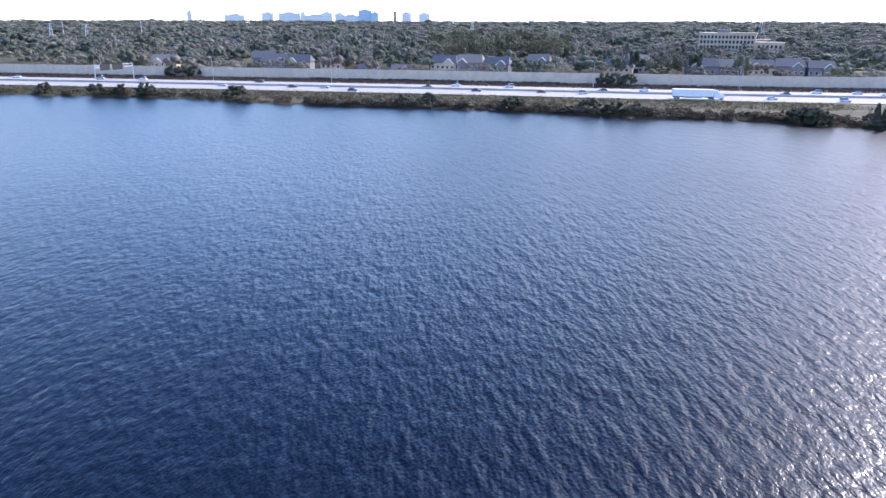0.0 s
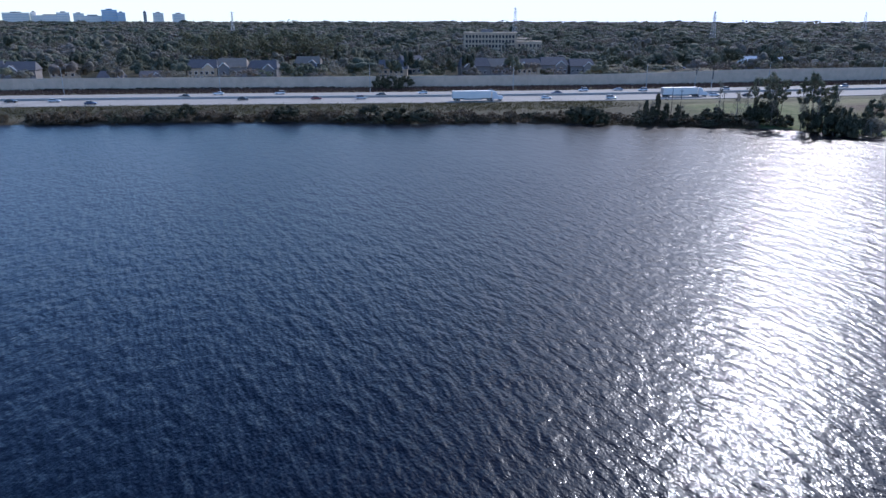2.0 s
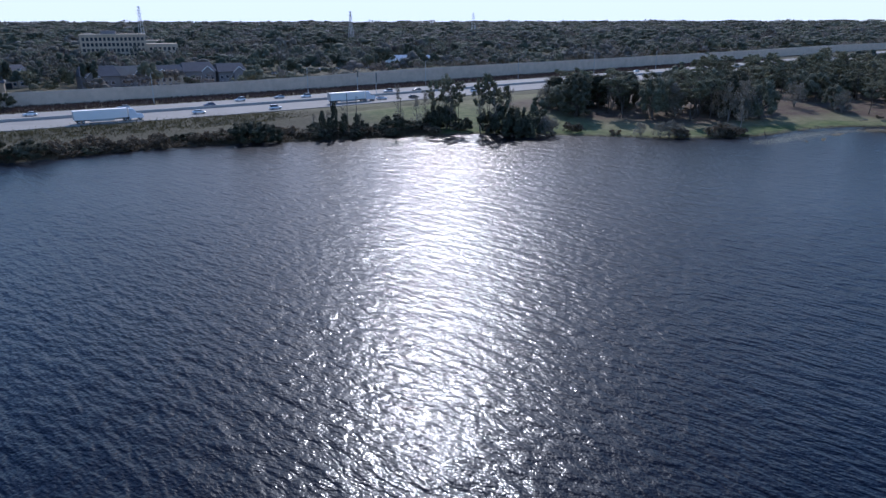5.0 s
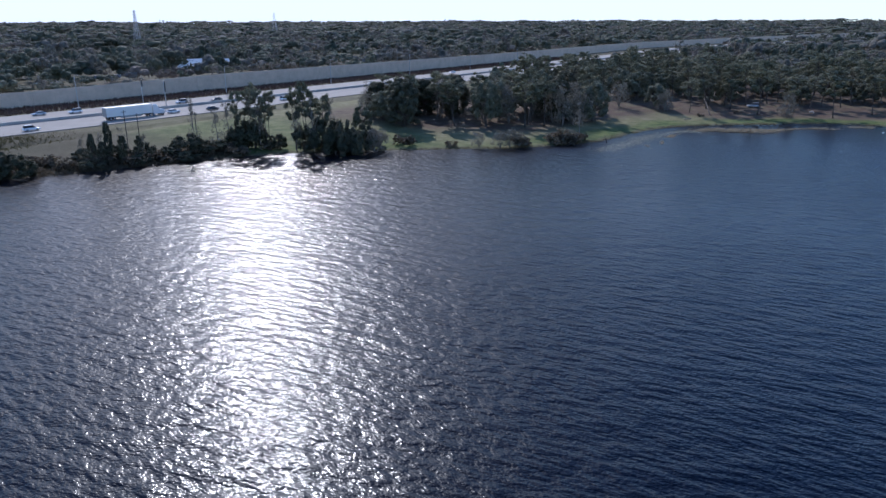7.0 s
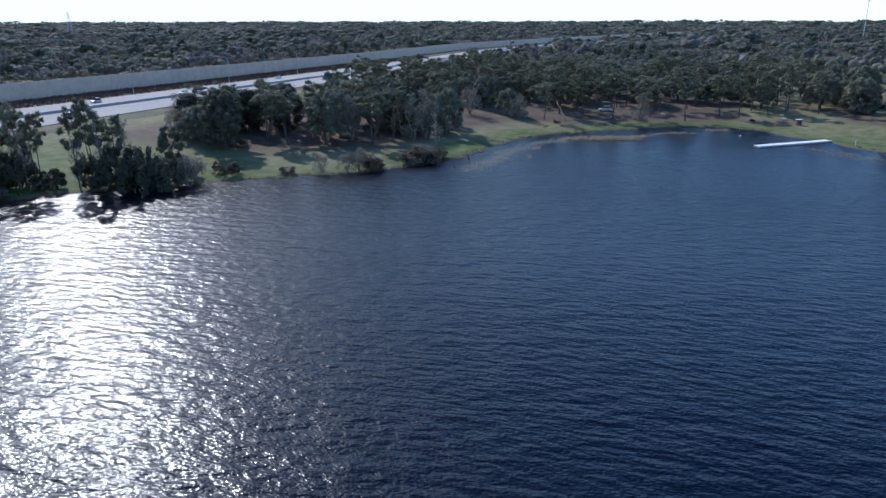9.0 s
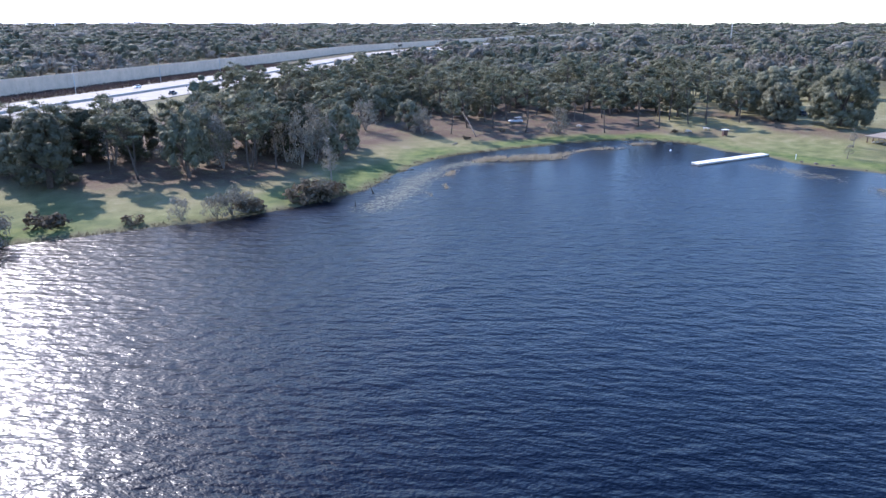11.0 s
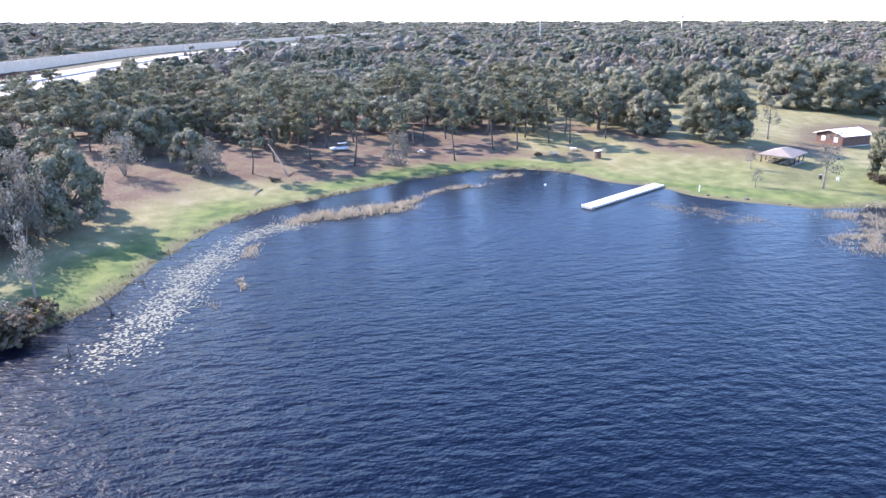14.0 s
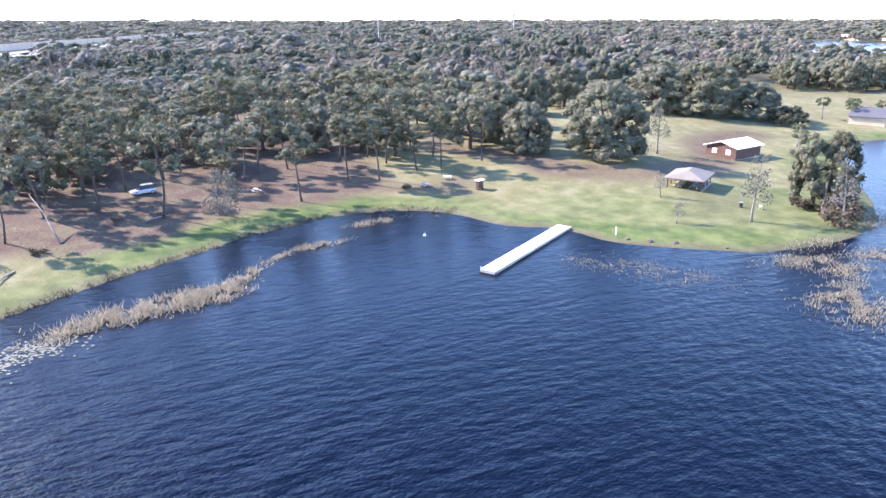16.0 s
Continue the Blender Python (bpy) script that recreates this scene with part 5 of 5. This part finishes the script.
add_car(329, 108, land_at(329, 108), 110, 1, 2, "", "parked in the pine grove")
add_car(347, 13, land_at(347, 13), 35, 1, 1, "", "parked under the oaks")
for k in range(9):
    add_car(262 + k * 10.5 + 3 * math.sin(k * 5), 443 - 4.0 * math.sin(k * 2.1), land_at(262 + k * 10.5, 443), 80 + 25 * (k % 3), k % 2, (0, 2, 1, 0, 3, 0, 2, 0, 1)[k], "cars behind the wall", "parked beyond the wall")


# ---- lamps, signs, masts ----
def street_lamp(x, y, z, turn, tall=12.0):
    l = thing("street_lamp", pose(x, y, z, 0, 0, turn), "tall grey highway lamp with a single arm", "lamp", "highway lamps")
    part("pole", Shape().tube([(0, 0, -0.5), (0, 0, 6), (0, 0, tall)], (0.18, 0.14, 0.09), 8), STEEL, l)
    part("arm", Shape().tube([(0, 0, tall - 0.1), (0, -1.2, tall + 0.25), (0, -2.4, tall + 0.3)], (0.06, 0.05, 0.04), 6), STEEL, l)
    part("lamp_head", Shape().box(-0.18, -3.0, tall + 0.2, 0.18, -2.2, tall + 0.36), CONCRETE, l)


for k in range(-4, 9):
    x = 5 + 66 * k
    street_lamp(x, float(road_y(x)) + 50.5, ROAD_Z - 0.25, -8)


def gantry(x, y, turn):
    g = thing("sign_gantry", pose(x, y, ROAD_Z - 0.25, 0, 0, turn), "steel overhead sign gantry with dark panels", "gantry")
    for s in (-12, 12):
        part("post", Shape().tube([(s, 0, 0), (s, 0, 8.6)], (0.3, 0.25), 8), STEEL, g)
    truss = Shape()
    for z in (7.0, 8.4):
        for b in (-0.5, 0.5):
            truss.box(-12, b - 0.08, z - 0.08, 12, b + 0.08, z + 0.08)
    for k in range(16):
        truss.tube([(-12 + k * 1.5, -0.5, 7.0 if k % 2 else 8.4), (-10.5 + k * 1.5, -0.5, 8.4 if k % 2 else 7.0)], (0.05, 0.05), 4)
    part("truss", truss, WHITE, g)
    for a, b in ((-9, -3), (-1.5, 5)):
        part("sign_panel", Shape().box(a, -0.9, 5.6, b, -0.75, 8.9), DARK, g, "dark back of a road sign")


gantry(-180, float(road_y(-180)) + 40, 62)


def pole_sign(x, y, w, h, top, label):
    s = thing("road_sign", pose(x, y, ROAD_Z - 0.25, 0, 0, 35), label, "sign")
    part("post", Shape().tube([(0, 0, 0), (0, 0, top)], (0.16, 0.14), 8), STEEL, s)
    part("panel", Shape().box(-w / 2, -0.3, top - h, w / 2, -0.16, top), DARK, s)


pole_sign(218, float(road_y(218)) + 23.5, 1.3, 3.8, 10.0, "tall narrow dark sign in the highway median")
pole_sign(228, float(road_y(228)) + 49.5, 1.6, 2.6, 9.0, "grey road sign on a post beside the highway")


def utility_pole(x, y, tall):
    u = thing("utility_pole", at_ground(x, y), "thin bare wooden pole on the bank", "pole", "poles on the bank")
    part("shaft", Shape().tube([(0, 0, -0.5), (0, 0, tall)], (0.13, 0.08), 7), BARK, u)
    part("crossarm", Shape().box(-0.7, -0.06, tall - 0.5, 0.7, 0.06, tall - 0.38), BARK, u)


for x, y, tall in [(157, 241, 10.5), (160, 240, 9.5), (172, 232, 9.0), (152, 243, 8.0)]:
    utility_pole(x, y, tall)


MAST = rough_paint("weathered_pale_steel", (0.6, 0.58, 0.56), 0.6, 0.0, 0.15, 0.4)


def mast(x, y, top, foot, label, head=None, sides=4):
    z = land_at(x, y)
    m = thing("radio_mast" if not head else head, pose(x, y, z, 0, 0, 20), label, "mast")
    h = top - z
    if head == "water_tower":
        part("column", Shape().tube([(0, 0, 0), (0, 0, h * 0.72), (0, 0, h * 0.8)], (1.6, 1.2, 1.6), 10), MAST, m)
        part("tank", Shape().tube([(0, 0, h * 0.78), (0, 0, h * 0.85), (0, 0, h * 0.93), (0, 0, h)], (2.0, 4.6, 4.6, 1.2), 14), MAST, m)
        return
    if foot < 3:
        part("pole", Shape().tube([(0, 0, -1), (0, 0, h * 0.5), (0, 0, h)], (0.5, 0.42, 0.34), 8), MAST, m)
        part("antenna", Shape().tube([(0, 0, h), (0, 0, h + 1.5), (0, 0, h + 2)], (1.0, 1.0, 0.4), 8), MAST, m)
        return
    legs = Shape()
    for a in (45, 135, 225, 315):
        c, s = math.cos(radians(a)) * foot, math.sin(radians(a)) * foot
        legs.tube([(c, s, -1), (c * 0.35, s * 0.35, h * 0.7), (c * 0.12, s * 0.12, h)], (0.34, 0.3, 0.24), 4)
    part("leg_frame", legs, MAST, m)
    brace = Shape()
    for k in range(9):
        z0, z1 = h * k / 9, h * (k + 1) / 9
        f0, f1 = foot * (1 - 0.93 * k / 9) * 0.72, foot * (1 - 0.93 * (k + 1) / 9) * 0.72
        for s in (-1, 1):
            brace.tube([(-f0 * s, -f0, z0), (f1 * s, -f1, z1)], (0.12, 0.12), 4)
            brace.tube([(-f0 * s, f0, z0), (f1 * s, f1, z1)], (0.12, 0.12), 4)
    part("bracing", brace, MAST, m)
    arms = Shape()
    for z0, w in ((0.97, 4.0), (0.88, 5.0), (0.8, 5.5)):
        arms.box(-w, -0.25, h * z0 - 0.25, w, 0.25, h * z0 + 0.25)
    part("crossarm", arms, MAST, m)


mast(646, 840, 47, 5, "grey steel lattice pylon above the woods")
mast(1352, 1243, 54, 8, "pale lattice tower on the horizon")
mast(61, 1531, 52, 5, "red and white lattice mast on the horizon")
mast(543, 1256, 58, 6, "grey steel lattice pylon above the woods")
mast(-560, 1050, 30, 5, "pale steel lattice pylon among the trees")
mast(-490, 1010, 29, 5, "pale steel lattice pylon among the trees")
mast(-640, 1240, 60, 2.5, "thin grey mast above the woods")
mast(-500, 1220, 66, 2.5, "thin grey mast above the woods")
mast(1166, -195, 57, 1.2, "thin grey communications mast above the woods")
mast(1929, -802, 51, 5, "pale water tower on the horizon", "water_tower")


# ---- houses, offices, skyline ----
def house(x, y, w, d, eaves, turn, seed):
    rng = np.random.default_rng(seed)
    roof_mat, wall_mat = (SHINGLE, SHINGLE, TAN_ROOF, SHINGLE)[seed % 4] if seed not in (15, 16) else TIN_ROOF, (STUCCO, STUCCO, CREAM)[seed % 3]
    h = thing("house", at_ground(x, y, turn), "two-storey house with grey gabled roof and dark windows" if eaves > 4 else "low house with a pale gabled roof", "house", "houses behind the wall")
    rise = w * 0.3
    part("wall", Shape().box(-w / 2, -d / 2, -0.6, w / 2, d / 2, eaves), wall_mat, h)
    a, b, t = w / 2 + 0.5, d / 2 + 0.6, 0.22
    roof = Shape()
    roof.add([(-a, -b, eaves), (a, -b, eaves), (a, b, eaves), (-a, b, eaves), (-a * 0.86, 0, eaves + rise * 0.9), (a * 0.86, 0, eaves + rise * 0.9), (-a, -b, eaves - t), (a, -b, eaves - t), (a, b, eaves - t), (-a, b, eaves - t)],
             [(0, 1, 5, 4), (1, 2, 5), (2, 3, 4, 5), (3, 0, 4), (6, 7, 1, 0), (7, 8, 2, 1), (8, 9, 3, 2), (9, 6, 0, 3)])
    part("roof", roof, roof_mat, h)
    side = rng.choice((-1, 1)) * w * 0.22
    g = Shape()
    g.add([(side - 2.6, -d / 2 - 1.2, -0.6), (side + 2.6, -d / 2 - 1.2, -0.6), (side + 2.6, -d / 2 - 1.2, eaves - 0.3), (side, -d / 2 - 1.2, eaves + 2.0), (side - 2.6, -d / 2 - 1.2, eaves - 0.3),
           (side - 2.6, -d / 2 + 2, -0.6), (side + 2.6, -d / 2 + 2, -0.6), (side + 2.6, -d / 2 + 2, eaves - 0.3), (side, -d / 2 + 2, eaves + 2.0), (side - 2.6, -d / 2 + 2, eaves - 0.3)],
          [(0, 1, 2, 3, 4), (1, 6, 7, 2), (5, 0, 4, 9)])
    part("gable_wall", g, wall_mat, h)
    gr = Shape()
    for s in (-1, 1):
        gr.add([(side, -d / 2 - 1.5, eaves + 2.1), (side + s * 3.0, -d / 2 - 1.5, eaves - 0.45), (side + s * 3.0, 0, eaves - 0.45), (side, 0, eaves + 2.1)] + [(side, -d / 2 - 1.5, eaves + 2.3), (side + s * 3.1, -d / 2 - 1.5, eaves - 0.25), (side + s * 3.1, 0, eaves - 0.25), (side, 0, eaves + 2.3)],
               [(0, 1, 2, 3), (4, 5, 6, 7), (0, 1, 5, 4), (1, 2, 6, 5)])
    part("gable_roof", gr, roof_mat, h)
    for s in (-1, 1):
        y0, foot, top = -d / 2 - 1.56, Vector((side + s * 3.1, 0, eaves - 0.55)), Vector((side, 0, eaves + 2.1))
        board = Shape().add([(v.x, y0 + k, v.z + e) for k in (0, 0.05) for v, e in ((foot, 0), (top, 0), (top, 0.38), (foot, 0.38))], [(0, 1, 2, 3), (7, 6, 5, 4), (0, 4, 5, 1), (2, 6, 7, 3), (1, 5, 6, 2), (0, 3, 7, 4)])
        part("fascia", board, WHITE, h, "white fascia board")
    rows = [1.0, 3.6] if eaves > 4 else [1.0]
    for z in rows:
        for u in np.arange(-w / 2 + 1.4, w / 2 - 1, 2.9):
            off = -d / 2 - 0.06 if abs(u - side) > 2.6 else -d / 2 - 1.26
            win = part("window", Shape().box(u - 0.75, off, z, u + 0.75, off + 0.055, z + 1.6), WHITE, h)
            part("pane", Shape().box(u - 0.66, off - 0.02, z + 0.09, u + 0.66, off - 0.004, z + 1.51), GLASS, win)
    part("garage_door", Shape().box(side - 1.9, -d / 2 - 1.3, -0.1, side + 1.9, -d / 2 - 1.264, 2.3) if eaves <= 4 else Shape().box(-side - 1.6, -d / 2 - 0.1, -0.1, -side + 1.6, -d / 2 - 0.064, 2.4), DARK, h, "flat dark panel on the front wall")


for n, row in enumerate(HOUSES):
    row = row[:4] + (row[4] + (1.4 if row[4] > 4 else 0),) + row[5:]
    house(*row, n)


def office(x, y, turn):
    z = land_at(x, y)
    o = thing("office_building", pose(x, y, z, 0, 0, turn), "cream four-storey office block with rows of dark windows", "building")
    part("wall", Shape().box(0, 0, -1, 44, 18, 21), CREAM, o)
    part("parapet", Shape().box(-0.5, -0.5, 21.003, 44.5, 18.5, 22.2), CREAM, o)
    wing = part("wing", Shape().box(44.003, 6, -1, 66, 20, 15), CREAM, o, "lower cream wing set back")
    part("roof_plant", Shape().box(14, 6, 22.203, 24, 13, 24.5), STUCCO, o)
    pane = Shape().box(-0.85, -0.06, 0, 0.85, 0.05, 2.3).mesh("window", GLASS)
    for k in range(5):
        for u in range(15):
            part("window", pane, None, o, at=pose(2.2 + u * 2.82, -0.03, 2.0 + k * 3.9))
        for u in range(6 if k < 3 else 0):
            part("window", pane, None, o, at=pose(47 + u * 3.2, 5.97, 1.8 + k * 4.2))
        for u in range(5):
            part("window", pane, None, o, at=pose(-0.03, 2.4 + u * 3.3, 2.0 + k * 3.9, 0, 0, -90))


office(212, 612, -24)


def low_block(x, y, w, d, h, turn, mat, label):
    z = land_at(x, y)
    b = thing("building", pose(x, y, z, 0, 0, turn), label, "building", "buildings in the trees")
    part("wall", Shape().box(-w / 2, -d / 2, -2, w / 2, d / 2, h), mat, b)
    part("roof", Shape().box(-w / 2 - 0.5, -d / 2 - 0.5, h + 0.003, w / 2 + 0.5, d / 2 + 0.5, h + 0.9), CREAM, b)
    for k in range(int(w / 6)):
        part("window", Shape().box(-w / 2 + 2 + k * 6, -d / 2 - 0.06, h - 4, -w / 2 + 5 + k * 6, -d / 2 - 0.003, h - 2), GLASS, b)


for x, y, w, h in [(330, 760, 30, 13), (1222, -1010, 36, 8), (975, -880, 46, 8), (930, -905, 34, 8)]:
    low_block(x, y, w, 18, h, -20, CREAM, "pale flat-roofed building among the trees")


def tower_block(east, top, wide, mat, label, foot=0.0):
    """A far block of the skyline, some 4.2 km off."""
    y = 4230 + foot
    z = land_at(east, y)
    b = thing("tower_block", pose(east, y, z, 0, 0, 7), label, "building", "city skyline")
    part("tower", Shape().box(-wide / 2, -20, -3, wide / 2, 20, top - z), mat, b)
    part("roof_plant", Shape().box(-wide / 5, -8, top - z + 0.003, wide / 5, 8, top - z + 5), STUCCO, b)
    rows = Shape()
    for k in range(int((top - z) / 8)):
        rows.box(-wide / 2 + 3, -20.4, 3 + k * 8, wide / 2 - 3, -20.05, 6.5 + k * 8)
    part("window_band", rows, CITY_GLASS, b)


# skyline colours lightened and warmed to stand in for distance haze
CITY_HAZED = rough_paint("hazed_concrete_facade", (0.93, 0.84, 0.73), 0.8, 0, 0.06, 0.02)
CITY_GLASS = rough_paint("hazed_window_band", (0.62, 0.62, 0.6), 0.3, 0, 0.1, 0.05)
BLUE_GLASS = rough_paint("blue_glass_tower", (0.36, 0.52, 0.66), 0.3, 0, 0.15, 0.02)
for east, top, wide, mat, label in [(-1450, 83, 26, CITY_HAZED, "pale grey tower on the skyline"), (-1187, 65, 110, CITY_HAZED, "long pale block on the skyline"), (-998, 76, 64, CITY_HAZED, "pale tower block on the skyline"), (-873, 76, 120, CITY_HAZED, "long grey block on the skyline"), (-799, 80, 26, CITY_HAZED, "slim pale tower on the skyline"),
                                  (-661, 78, 60, CITY_HAZED, "pale block on the skyline"), (-590, 74, 50, CITY_HAZED, "white block on the skyline"), (-443, 93, 74, BLUE_GLASS, "blue glass tower on the skyline"), (-385, 79, 40, BLUE_GLASS, "lower blue block on the skyline"), (-270, 84, 14, STUCCO, "slim dark tower on the skyline"),
                                  (-205, 78, 50, CITY_HAZED, "pale block on the skyline"), (-103, 74, 60, CITY_HAZED, "pale stepped block on the skyline"), (-719, 64, 160, CITY_HAZED, "low white block on the skyline"), (-526, 63, 120, CITY_HAZED, "low white block on the skyline")]:
    tower_block(east, top, wide, mat, label, (east % 7) * 6)
far_z = land_at(800, -620) + 0.6
far_lake = Shape().tube([(0, 0, -0.15), (0, 0, 0)], (1, 1), 48)
tagged(part("far_water", far_lake, WATER, at=pose(800, -640, far_z, 0, 0, -50) @ Matrix.Diagonal((230, 62, 1, 1))), "pale distant lake beyond the woods", "water", kind="structure")
